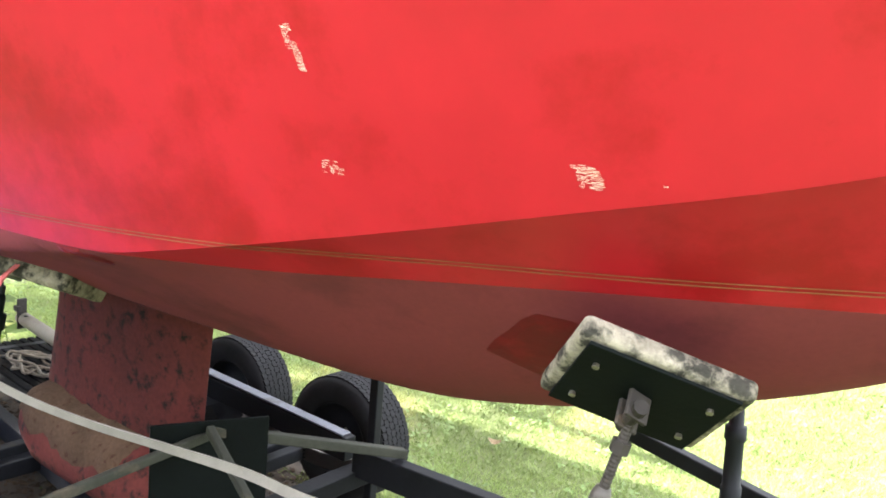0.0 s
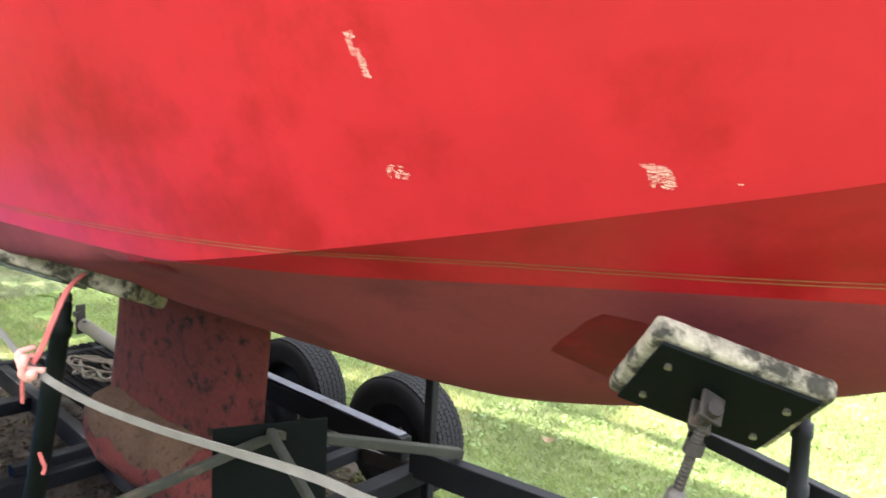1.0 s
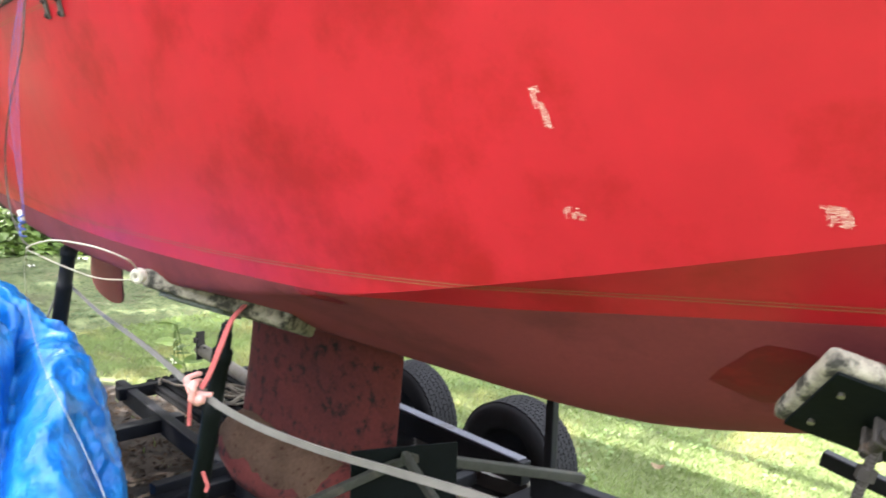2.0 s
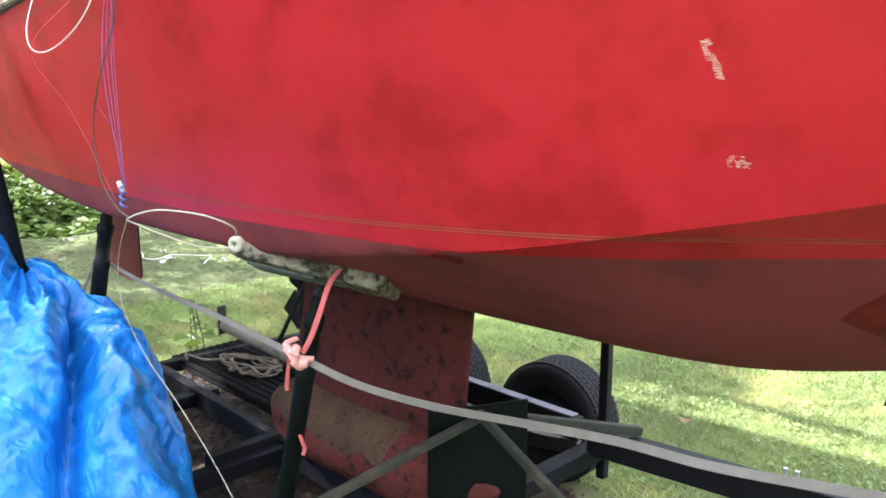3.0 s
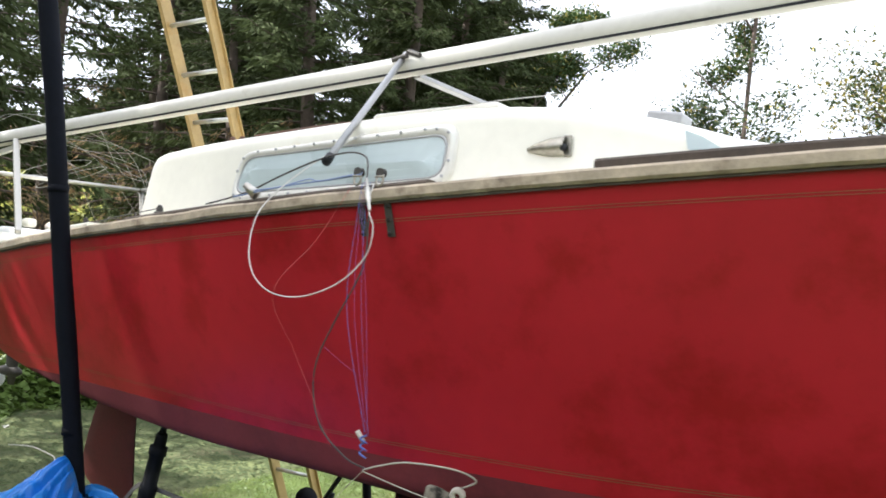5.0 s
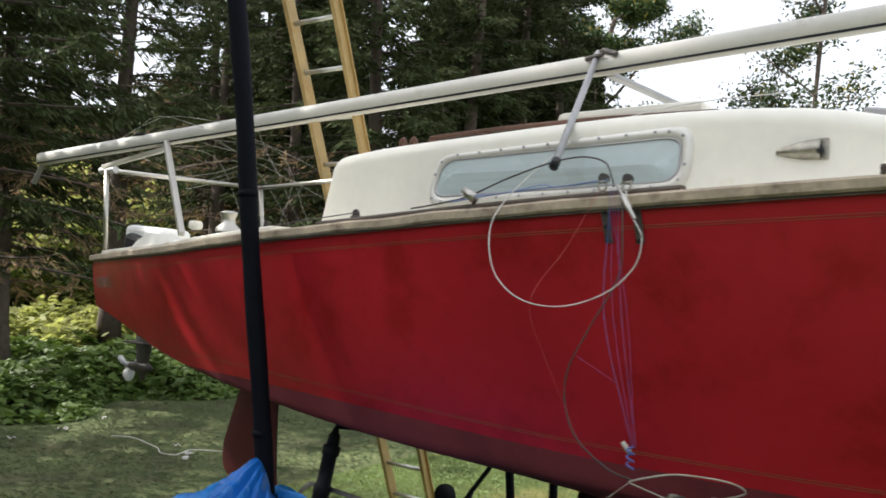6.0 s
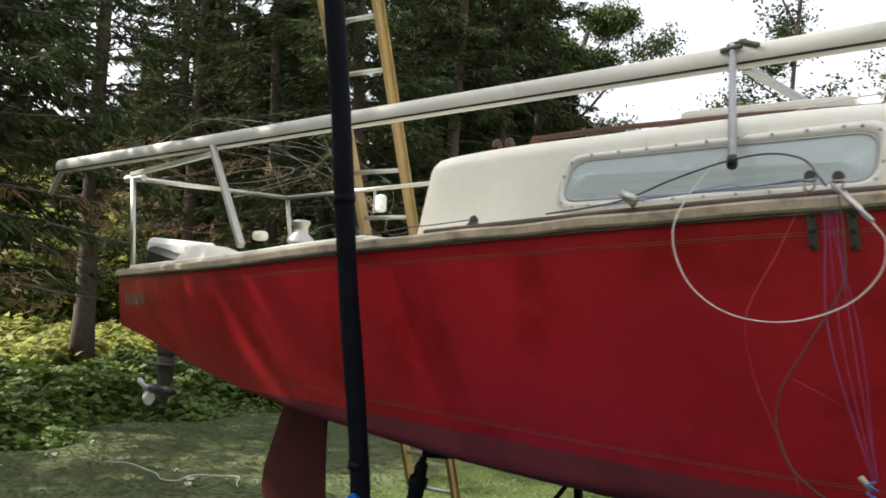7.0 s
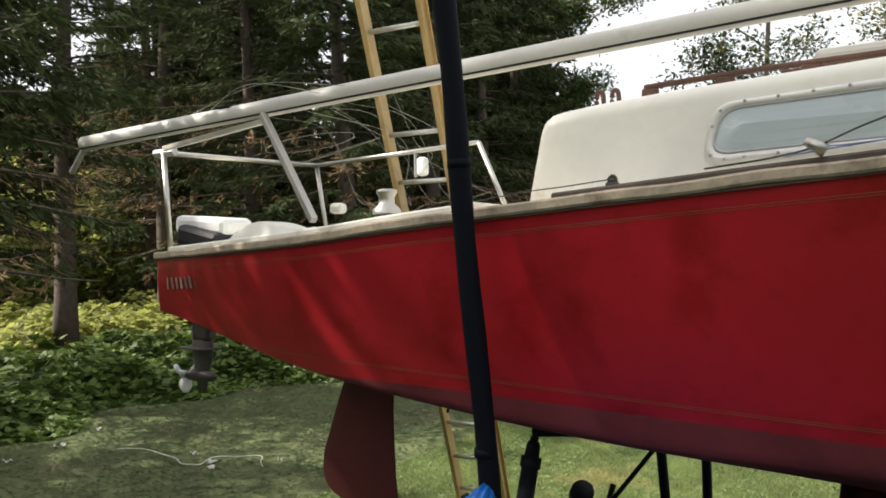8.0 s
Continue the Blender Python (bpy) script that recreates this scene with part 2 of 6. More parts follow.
def beam(bm, a, b, w, h, bevel=0.004, up=(0, 0, 1)):
    """A bar of section w x h between two points, its h side kept upright."""
    a, b = Vector(a), Vector(b)
    d = (b - a).normalized()
    s = d.cross(Vector(up))
    s = s.normalized() if s.length > 1e-4 else Vector((1, 0, 0))
    u = s.cross(d)
    m = Matrix((s, d, u)).transposed().to_4x4()
    m.translation = (a + b) / 2
    return box(bm, (w, (b - a).length, h), m, bevel)


def tube(bm, pts, r, n=8, caps=True, taper=None, flat=1.0):
    """A round bar through points; taper gives the radius at each point."""
    pts = [Vector(p) for p in pts]
    rings = []
    ref = Vector((0, 0, 1))
    for i, p in enumerate(pts):
        d = (pts[min(i + 1, len(pts) - 1)] - pts[max(i - 1, 0)]).normalized()
        s = d.cross(ref)
        if s.length < 0.05:
            s = d.cross(Vector((1, 0, 0)))
        s.normalize()
        u = s.cross(d)
        rad = taper[i] if taper else r
        rings.append([bm.verts.new(p + s * math.cos(k * math.tau / n) * rad + u * math.sin(k * math.tau / n) * rad * flat) for k in range(n)])
    for a, b in zip(rings, rings[1:]):
        for k in range(n):
            bm.faces.new((a[k], a[(k + 1) % n], b[(k + 1) % n], b[k]))
    if caps:
        bm.faces.new(rings[0][::-1])
        bm.faces.new(rings[-1])
    return bm


def smooth_line(pts, k=8):
    """Catmull-Rom through points, k steps a span."""
    p = [Vector(q) for q in pts]
    p = [p[0] * 2 - p[1]] + p + [p[-1] * 2 - p[-2]]
    out = []
    for i in range(1, len(p) - 2):
        for j in range(k):
            t = j / k
            out.append(0.5 * (2 * p[i] + (p[i + 1] - p[i - 1]) * t + (2 * p[i - 1] - 5 * p[i] + 4 * p[i + 1] - p[i + 2]) * t * t + (3 * p[i] - p[i - 1] - 3 * p[i + 1] + p[i + 2]) * t ** 3))
    return out + [p[-2]]


def grid_faces(bm, rows, close=False):
    """Quads between rows of vertices."""
    for a, b in zip(rows, rows[1:]):
        n = len(a)
        for k in range(n if close else n - 1):
            quad = (a[k], a[(k + 1) % n], b[(k + 1) % n], b[k])
            if len(set(quad)) == 4:
                bm.faces.new(quad)


def curve_at(xs, ys):
    """A smooth function through knots (monotone cubic)."""
    xs, ys = np.array(xs, float), np.array(ys, float)
    d = np.diff(ys) / np.diff(xs)
    m = np.concatenate([[d[0]], np.where(d[:-1] * d[1:] > 0, (d[:-1] + d[1:]) / 2, 0), [d[-1]]])

    def f(x):
        i = int(np.clip(np.searchsorted(xs, x) - 1, 0, len(xs) - 2))
        h = xs[i + 1] - xs[i]
        t = min(max((x - xs[i]) / h, 0), 1)
        return float((2 * t**3 - 3 * t**2 + 1) * ys[i] + (t**3 - 2 * t**2 + t) * h * m[i] + (3 * t**2 - 2 * t**3) * ys[i + 1] + (t**3 - t**2) * h * m[i + 1])
    return f

# ---- the hull: lines of the boat, starboard at -y, bow at +x ----
STERN, BOW = -4.69, 1.80
def mid(x):
    """The boat's centreline: she stands a little askew on the trailer."""
    return -0.26 - 0.08 * (x + 1.4)


f_beam = curve_at([-4.69, -4.2, -3.5, -2.4, -1.36, -0.7, 0, 0.5, 1.0, 1.4, 1.8], [0.46, 0.66, 0.89, 1.09, 1.19, 1.18, 1.12, 1.03, 0.87, 0.70, 0.525])
f_sheer = curve_at([-4.69, -4.2, -3.5, -3.0, -2.0, -1.2, -0.5, 0.5, 1.8], [1.700, 1.716, 1.747, 1.786, 1.853, 1.904, 1.945, 2.00, 2.09])
f_keel = curve_at([-4.69, -4.2, -3.8, -3.5, -2.9, -2.5, -1.9, -1.05, -0.6, -0.17, 0.03, 0.36, 0.64, 1.0, 1.4, 1.8], [1.37, 1.268, 1.17, 1.135, 1.085, 1.05, 0.995, 0.925, 0.92, 0.94, 0.98, 1.078, 1.195, 1.395, 1.66, 2.0])
f_cz = curve_at([-4.69, -3.8, -3.0, -2.0, -1.3, -0.55, -0.05, 0.34, 0.66, 1.2, 1.8], [1.44, 1.30, 1.21, 1.16, 1.16, 1.24, 1.34, 1.43, 1.51, 1.70, 2.04])
f_cy = curve_at([-4.69, -3.8, -3.0, -2.0, -1.3, -0.55, -0.05, 0.34, 0.66, 1.2, 1.5, 1.8], [0.36, 0.66, 0.81, 0.93, 0.98, 0.97, 0.93, 0.87, 0.80, 0.66, 0.59, 0.522])
f_boot = curve_at([-4.69, -3.5, -3.0, -2.3, -1.7, -1.1, -0.5, -0.2, 0.07, 0.35, 0.7, 1.8], [1.25, 1.262, 1.268, 1.260, 1.247, 1.243, 1.247, 1.262, 1.29, 1.316, 1.342, 1.43])


f_stripe = curve_at([-4.69, -2.5, -1.75, -1.0, -0.6, -0.2, 0.15, 0.44, 0.65, 1.8], [1.345, 1.308, 1.286, 1.284, 1.291, 1.309, 1.332, 1.349, 1.366, 1.45])


def rake(x, z):
    """How far the raked transom carries the stern aft at x and height z: nothing at the sheer, most at the keel."""
    a = max(0.0, (-3.9 - x) / (-3.9 - STERN))
    zs, zk = f_sheer(x), f_keel(x)
    return -0.13 * a * a * min(1.0, max(0.0, (zs - z) / (zs - zk)))


def turn_soft(x):
    """How round the bilge turns: hard forward, soft aft."""
    return min(1.0, max(0.0, (-1.4 - x) / 1.2))


def section(x):
    """The starboard section at x from the sheer down to the keel line, as (distance to starboard, height) pairs."""
    b, zs, zk, zc, yc, k = f_beam(x), f_sheer(x), f_keel(x), f_cz(x), f_cy(x), -mid(x)
    zc = max(zc, zk + 0.03)
    pts = []
    for i in range(28):
        t = i / 28
        z = zs + (zc - zs) * t
        pts.append((b + (yc - b) * t + 0.014 * math.sin(math.pi * t) * min(1, (b - k) * 1.3), z))
    w = yc - k
    p0, p3 = (yc, zc), (k, zk)
    p1 = (k + w * 0.74, zc - (zc - zk) * (0.20 + 0.33 * turn_soft(x)))
    p2 = (k + w * 0.40, zk + (zc - zk) * 0.12)
    for i in range(33):
        t = i / 32
        u = 1 - t
        pts.append(tuple(u**3 * a + 3 * u * u * t * q + 3 * u * t * t * c + t**3 * d for a, q, c, d in zip(p0, p1, p2, p3)))
    return pts


def hull_y(x, z):
    """Half-breadth of the hull at x and height z."""
    s = section(x)
    zz = np.array([p[1] for p in s])[::-1]
    yy = np.array([p[0] for p in s])[::-1]
    return float(np.interp(z, zz, yy))


def hull_out(x, z):
    """The outward direction of the starboard hull at x, z."""
    e = 0.01
    dx = (hull_y(x + e, z) - hull_y(x - e, z)) / (2 * e)
    dz = (hull_y(x, z + e) - hull_y(x, z - e)) / (2 * e)
    return Vector((-dx, -1, -dz)).normalized()


def on_hull(x, z, off=0.0):
    return Vector((x, -hull_y(x, z), z)) + hull_out(x, z) * off


XS = [STERN + (BOW - STERN) * i / 110 for i in range(111)]
boat = thing("sailboat", "weathered red sailboat with cream cabin, standing on a trailer", "sailboat", at=(-1.3, 0, 0.75))
boat_inv = Matrix.Translation((1.3, 0, -0.75))


def boat_part(name, bm, material, label="", smooth=False, parent=None):
    """A part of the boat, built in world places."""
    ob = part(name, bm, material, parent or boat, label, smooth)
    if parent is None:
        ob.matrix_parent_inverse = boat_inv
    return ob


def sided(x, side, s):
    return -s if side < 0 else 2 * mid(x) + s


def hull_skin(lo, hi):
    bm = bmesh.new()
    for side in (-1, 1):
        rows = []
        for x in XS:
            s = section(x)
            zz = np.array([p[1] for p in s])[::-1]
            yy = np.array([p[0] for p in s])[::-1]
            zl, zh = lo(x), hi(x)
            zl, zh = max(zl, zz[0]), max(zh, zz[0])
            if lo is f_keel:
                # follow the section itself so the flat bottom is well drawn
                pts = [(y, z) for y, z in s if z < zh - 1e-4]
                k = np.linspace(0, 1, 41)
                if len(pts) < 2:
                    pts = [s[-1], s[-1]]
                pts = [(float(np.interp(zh, zz, yy)), zh)] + pts
                a = np.array(pts)
                q = np.interp(k, np.linspace(0, 1, len(a)), a[:, 0]), np.interp(k, np.linspace(0, 1, len(a)), a[:, 1])
                rows.append([bm.verts.new((x + rake(x, z), sided(x, side, float(y)), float(z))) for y, z in zip(*q)])
            else:
                zc = min(max(f_cz(x), zl + 0.003), zh - 0.02)
                k = np.concatenate([np.linspace(zh, zc, 36), np.linspace(zc, zl, 22)[1:]])
                rows.append([bm.verts.new((x + rake(x, z), sided(x, side, float(np.interp(z, zz, yy))), float(z))) for z in k])
        grid_faces(bm, rows)
        if lo is not f_keel:
            # the chine stays a crisp edge forward
            for x, a, c in zip(XS, rows, rows[1:]):
                e = bm.edges.get((a[35], c[35]))
                if e and x > -0.62:
                    e.smooth = False
    bmesh.ops.remove_doubles(bm, verts=bm.verts, dist=0.0004)
    return bm


boat_part("hull_side", hull_skin(f_boot, f_sheer), M_RED, "sun-faded red gelcoat with scuffs", True)
boat_part("bottom", hull_skin(f_keel, f_boot), M_BOTTOM, "dull brown-red antifouling paint", True)
# transom
bm = bmesh.new()
s = section(STERN)
ring = [bm.verts.new((STERN + rake(STERN, z), -y, z)) for y, z in s] + [bm.verts.new((STERN + rake(STERN, z), sided(STERN, 1, y), z)) for y, z in s[-2::-1]]
bm.faces.new(ring)
boat_part("transom", bm, M_RED)

# decks, with the cockpit well
bm = bmesh.new()
rows = []
for x in XS:
    c = mid(x)
    y0, y3 = -f_beam(x), sided(x, 1, f_beam(x))
    w = min(0.46, (y3 - y0) / 2 * 0.6)
    z = f_sheer(x) + 0.006
    rows.append([bm.verts.new((x, y, z)) for y in (y0, c - w, c + w, y3)])
well = [i for i, x in enumerate(XS) if -4.25 < x < -2.7]
for i, (a, b) in enumerate(zip(rows, rows[1:])):
    for k in range(3):
        if k == 1 and well[0] <= i < well[-1]:
            continue
        bm.faces.new((a[k], a[k + 1], b[k + 1], b[k]))
low = {i: [bm.verts.new((rows[i][k].co.x, rows[i][k].co.y, rows[i][k].co.z - 0.42)) for k in (1, 2)] for i in well}
for i in well[:-1]:
    a, b = low[i], low[i + 1]
    bm.faces.new((a[0], a[1], b[1], b[0]))
    bm.faces.new((rows[i][1], a[0], b[0], rows[i + 1][1]))
    bm.faces.new((rows[i][2], rows[i + 1][2], b[1], a[1]))
for i in (well[0], well[-1]):
    bm.faces.new((rows[i][1], rows[i][2], low[i][1], low[i][0]))
boat_part("deck", bm, M_CREAM)


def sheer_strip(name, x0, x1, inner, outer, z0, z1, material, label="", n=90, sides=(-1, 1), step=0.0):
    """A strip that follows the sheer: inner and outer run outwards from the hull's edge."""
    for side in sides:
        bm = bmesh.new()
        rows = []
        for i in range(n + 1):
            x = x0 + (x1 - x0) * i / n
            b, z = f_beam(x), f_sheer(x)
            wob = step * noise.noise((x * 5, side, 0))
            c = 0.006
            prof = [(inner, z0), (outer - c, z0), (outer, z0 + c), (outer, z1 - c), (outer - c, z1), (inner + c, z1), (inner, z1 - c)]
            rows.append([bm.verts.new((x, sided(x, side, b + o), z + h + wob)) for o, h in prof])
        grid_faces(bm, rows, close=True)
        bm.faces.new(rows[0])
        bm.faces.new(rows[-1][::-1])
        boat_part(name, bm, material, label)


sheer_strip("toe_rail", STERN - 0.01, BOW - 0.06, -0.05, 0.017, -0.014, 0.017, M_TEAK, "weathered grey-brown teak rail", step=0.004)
# dark strip for the rail's joint and the shadow line under it
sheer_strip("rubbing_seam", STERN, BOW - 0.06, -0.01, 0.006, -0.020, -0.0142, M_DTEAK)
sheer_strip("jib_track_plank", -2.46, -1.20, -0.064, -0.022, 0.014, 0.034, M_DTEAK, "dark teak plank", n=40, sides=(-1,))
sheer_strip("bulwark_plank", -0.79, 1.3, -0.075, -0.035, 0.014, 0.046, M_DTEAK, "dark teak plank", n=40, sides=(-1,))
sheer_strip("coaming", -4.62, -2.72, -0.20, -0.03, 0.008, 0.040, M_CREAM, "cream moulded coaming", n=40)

# gold pinstripes
for dz, th, base in ((-0.003, 0.0008, f_stripe), (0.003, 0.0008, f_stripe), (-0.057, 0.0007, f_sheer), (-0.063, 0.0007, f_sheer)):
    for side in (-1, 1):
        bm = bmesh.new()
        rows = []
        for i in range(161):
            x = STERN + 0.02 + (BOW - STERN - 0.1) * i / 160
            z = base(x) + dz
            z = max(z, f_keel(x) + 0.02)
            rows.append([bm.verts.new((x + rake(x, z), sided(x, side, hull_y(x, z + o) + 0.0016), z + o)) for o in (-th, th)])
        grid_faces(bm, rows)
        boat_part("pinstripe", bm, M_GOLD, "thin gold line")


def hull_patch(name, outline, material, label="", off=0.002):
    """A thin film on the starboard hull inside an outline of (x, z)."""
    cx, cz = sum(p[0] for p in outline) / len(outline), sum(p[1] for p in outline) / len(outline)
    bm = bmesh.new()
    rows = []
    for f in (0.0, 0.35, 0.7, 1.0):
        rows.append([bm.verts.new(on_hull(cx + (x - cx) * f, cz + (z - cz) * f, off * (1 if f < 1 else 0.3))) for x, z in outline])
    grid_faces(bm, rows, close=True)
    bmesh.ops.remove_doubles(bm, verts=bm.verts, dist=0.0002)
    return boat_part(name, bm, material, label)


hull_patch("primer_patch", [(0.113, 1.165), (0.14, 1.192), (0.175, 1.218), (0.205, 1.244), (0.236, 1.262), (0.285, 1.257), (0.33, 1.235), (0.30, 1.18), (0.23, 1.132), (0.172, 1.126), (0.14, 1.148)], M_PATCH, "fresh dark red paint patch")
hull_patch("paint_gap", [(-0.64, 1.243), (-0.60, 1.244), (-0.57, 1.243), (-0.548, 1.234), (-0.545, 1.216), (-0.57, 1.207), (-0.60, 1.216), (-0.63, 1.232)], M_PATCH, "bare dark red spot")


def flaked_mark(x0, z0, w, h, lean, mask, rows, seed):
    """A spot where the red has been sanded to pale filler, left in short streaks."""
    rnd = random.Random(seed)
    bm = bmesh.new()
    for i in range(rows):
        v = (i + 0.5) / rows
        for a, b in mask(v):
            a += rnd.uniform(-0.06, 0.06)
            b += rnd.uniform(-0.10, 0.10)
            if rnd.random() < 0.08 or b - a < 0.05:
                continue
            t = h / rows * rnd.uniform(0.28, 0.55)
            z = z0 - v * h
            cuts = [a, b] if b - a < 0.3 else [a, a + (b - a) * rnd.uniform(0.25, 0.5), a + (b - a) * rnd.uniform(0.6, 0.75), b]
            for a, b in zip(cuts[:-1], cuts[1:]):
                if len(cuts) > 2 and rnd.random() < 0.12:
                    continue
                q = t * rnd.uniform(0.8, 1.4) / 2
                lift = rnd.uniform(-0.0006, 0.0006)
                p = [(a, z - q * 0.3), (a + (b - a) * 0.2, z - q), (b, z - q * 0.6), (b - (b - a) * 0.1, z + q), (a, z + q * 0.6)]
                bm.faces.new([bm.verts.new(on_hull(x0 + lean * v + x * w, y + lift, 0.0012)) for x, y in p])
    return boat_part("flaked_mark", bm, M_SCRATCH, "pale bare filler showing through the red")


flaked_mark(-0.003, 1.636, 0.017, 0.060, 0.012, lambda v: [(0, 0.9)] if v < 0.14 else [(0, 0.5)] if v < 0.36 else [(0.0, 1.0)] if v < 0.5 else [(0.45, 1.1)], 40, 3)
flaked_mark(0.021, 1.466, 0.032, 0.018, 0.0, lambda v: [(0, 0.36), (0.6, 0.78)] if v < 0.5 else [(0, 0.12), (0.35, 0.55), (0.6, 1.0)], 13, 5)
flaked_mark(0.363, 1.496, 0.030, 0.029, 0.003, lambda v: [(-0.1, 0.8)] if v < 0.18 else [(0.08, 0.95)] if v < 0.5 else [(0.05, 0.45), (0.52, 1.0)] if v < 0.8 else [(0.1, 0.3), (0.5, 1.0)], 21, 7)
flaked_mark(0.462, 1.481, 0.006, 0.003, 0, lambda v: [(0, 1)], 1, 9)

# registration, as plain bars
for i in range(7):
    x = -4.575 + i * 0.046
    z = 1.576 + i * 0.0025
    bm = bmesh.new()
    w, h = (0.024, 0.026) if i != 6 else (0.010, 0.026)
    bm.faces.new([bm.verts.new(on_hull(x + dx, z + dz, 0.006) + Vector((rake(x + dx, z + dz), 0, 0))) for dx, dz in ((-w / 2, -h), (w / 2, -h), (w / 2, h), (-w / 2, h))])
    boat_part("number_bar", bm, M_NUMBER)

# ---- fin keel and rudder ----


def foil_rows(bm, rings):
    """Rings of a symmetric foil: (x_aft, x_fore, z, thickness, y)."""
    rows = []
    for xa, xf, z, th, y in rings:
        ring = []
        for k in range(24):
            a = k / 24 * math.tau
            c = (1 + math.cos(a)) / 2
            s = math.sin(a)
            shape = (4 * c * (1 - c)) ** 0.6
            ring.append(bm.verts.new((xa + (xf - xa) * c, y + math.copysign(shape * th / 2, s) if abs(s) > 1e-6 else y, z)))
        rows.append(ring)
    grid_faces(bm, rows, close=True)
    bm.faces.new(rows[0])
    bm.faces.new(rows[-1][::-1])
    return bm


bm = foil_rows(bmesh.new(), [(-1.835, -1.02, 1.0, 0.12, -0.31), (-1.85, -1.035, 0.86, 0.12, -0.31), (-1.88, -1.05, 0.70, 0.12, -0.31), (-1.92, -1.065, 0.52, 0.12, -0.31), (-1.94, -1.08, 0.36, 0.12, -0.31)])
keel = boat_part("keel", bm, M_KEEL, "flaking brown-red iron fin", True)
# ballast bulb: a flattened torpedo with mud dried on its back
bm = bmesh.new()
rows = []
for i in range(25):
    t = i / 24
    x = -2.05 + 1.12 * t
    r = max(0.004, (4 * t * (1 - t)) ** 0.5)
    r = min(1.0, r * 1.15) * (1.0 if t > 0.12 else 0.8 + 0.2 * t / 0.12)
    ring = []
    for k in range(28):
        a = k / 28 * math.tau
        lump = 1 + 0.05 * noise.noise((x * 6, math.cos(a) * 2, math.sin(a) * 2))
        ring.append(bm.verts.new((x, -0.30 + 0.17 * r * math.cos(a) * lump, 0.375 + 0.15 * r * math.sin(a) * lump - 0.03 * t)))
    rows.append(ring)
grid_faces(bm, rows, close=True)
bm.faces.new(rows[0]), bm.faces.new(rows[-1][::-1])
bulb = boat_part("ballast_bulb", bm, M_KEEL, "iron bulb with flaking red paint", True)
bm = bmesh.new()
rows = []
for i in range(31):
    t = i / 30
    x = -2.04 + 0.98 * t
    r = max(0.03, (4 * t * (1 - t)) ** 0.5)
    r = min(1.0, r * 1.15)
    lo, hi = 0.22 + 0.42 * noise.noise((x * 5, 3, 0)) + 0.25 * noise.noise((x * 17, 5, 0)), math.pi - 0.1
    row = []
    for k in range(15):
        a = lo + (hi - lo) * k / 14
        edge = min(k, 14 - k, 2) / 2 * min(i, 30 - i, 2) / 2
        lump = 1 + 0.06 * edge + 0.10 * edge * noise.noise((x * 14, a * 3, 1))
        row.append(bm.verts.new((x, -0.30 - 0.17 * r * math.cos(a) * lump, 0.375 + 0.15 * r * math.sin(a) * lump - 0.03 * t)))
    rows.append(row)
grid_faces(bm, rows)
boat_part("mud_cake", bm, M_MUD, "dried mud on the bulb", True)

bm = bmesh.new()
outline = smooth_line([(-3.84, 0, 1.24), (-3.90, 0, 1.06), (-3.965, 0, 0.88), (-4.01, 0, 0.73), (-3.995, 0, 0.62), (-3.90, 0, 0.555), (-3.72, 0, 0.53), (-3.60, 0, 0.56), (-3.60, 0, 0.70), (-3.61, 0, 0.95), (-3.60, 0, 1.2)], 5)
outline = [p + Vector((-0.10, 0, 0)) for p in outline]
cx, cz = -3.88, 0.85
for side in (-1, 1):
    rows = []
    for f, th in ((0.0, 0.026), (0.5, 0.024), (0.85, 0.016), (1.0, 0.004)):
        rows.append([bm.verts.new((cx + (p.x - cx) * f, 0.02 + side * th, cz + (p.z - cz) * f)) for p in outline])
    grid_faces(bm, rows, close=True)
bmesh.ops.remove_doubles(bm, verts=bm.verts, dist=0.0005)
boat_part("rudder", bm, mat("rudder_paint", (0.125, 0.021, 0.018), 0.7, var=0.2, bump=0.1, second=(0.09, 0.018, 0.015), patch=0.4, patch_scale=5), "dark red spade rudder", True)

# ---- cabin ----
f_cab = curve_at([-2.62, -2.06, -1.26, -0.95, -0.6, -0.3, 0.0], [0.905, 0.945, 0.985, 0.975, 0.92, 0.84, 0.76])
f_roof = curve_at([-2.6, -2.4, -2.0, -1.3, -0.95, -0.75, -0.6, -0.35, 0.0], [2.085, 2.103, 2.122, 2.145, 2.128, 2.09, 2.047, 2.015, 2.0])


def cab_y(x, z):
    return f_cab(x) - 0.10 * (z - 1.93)


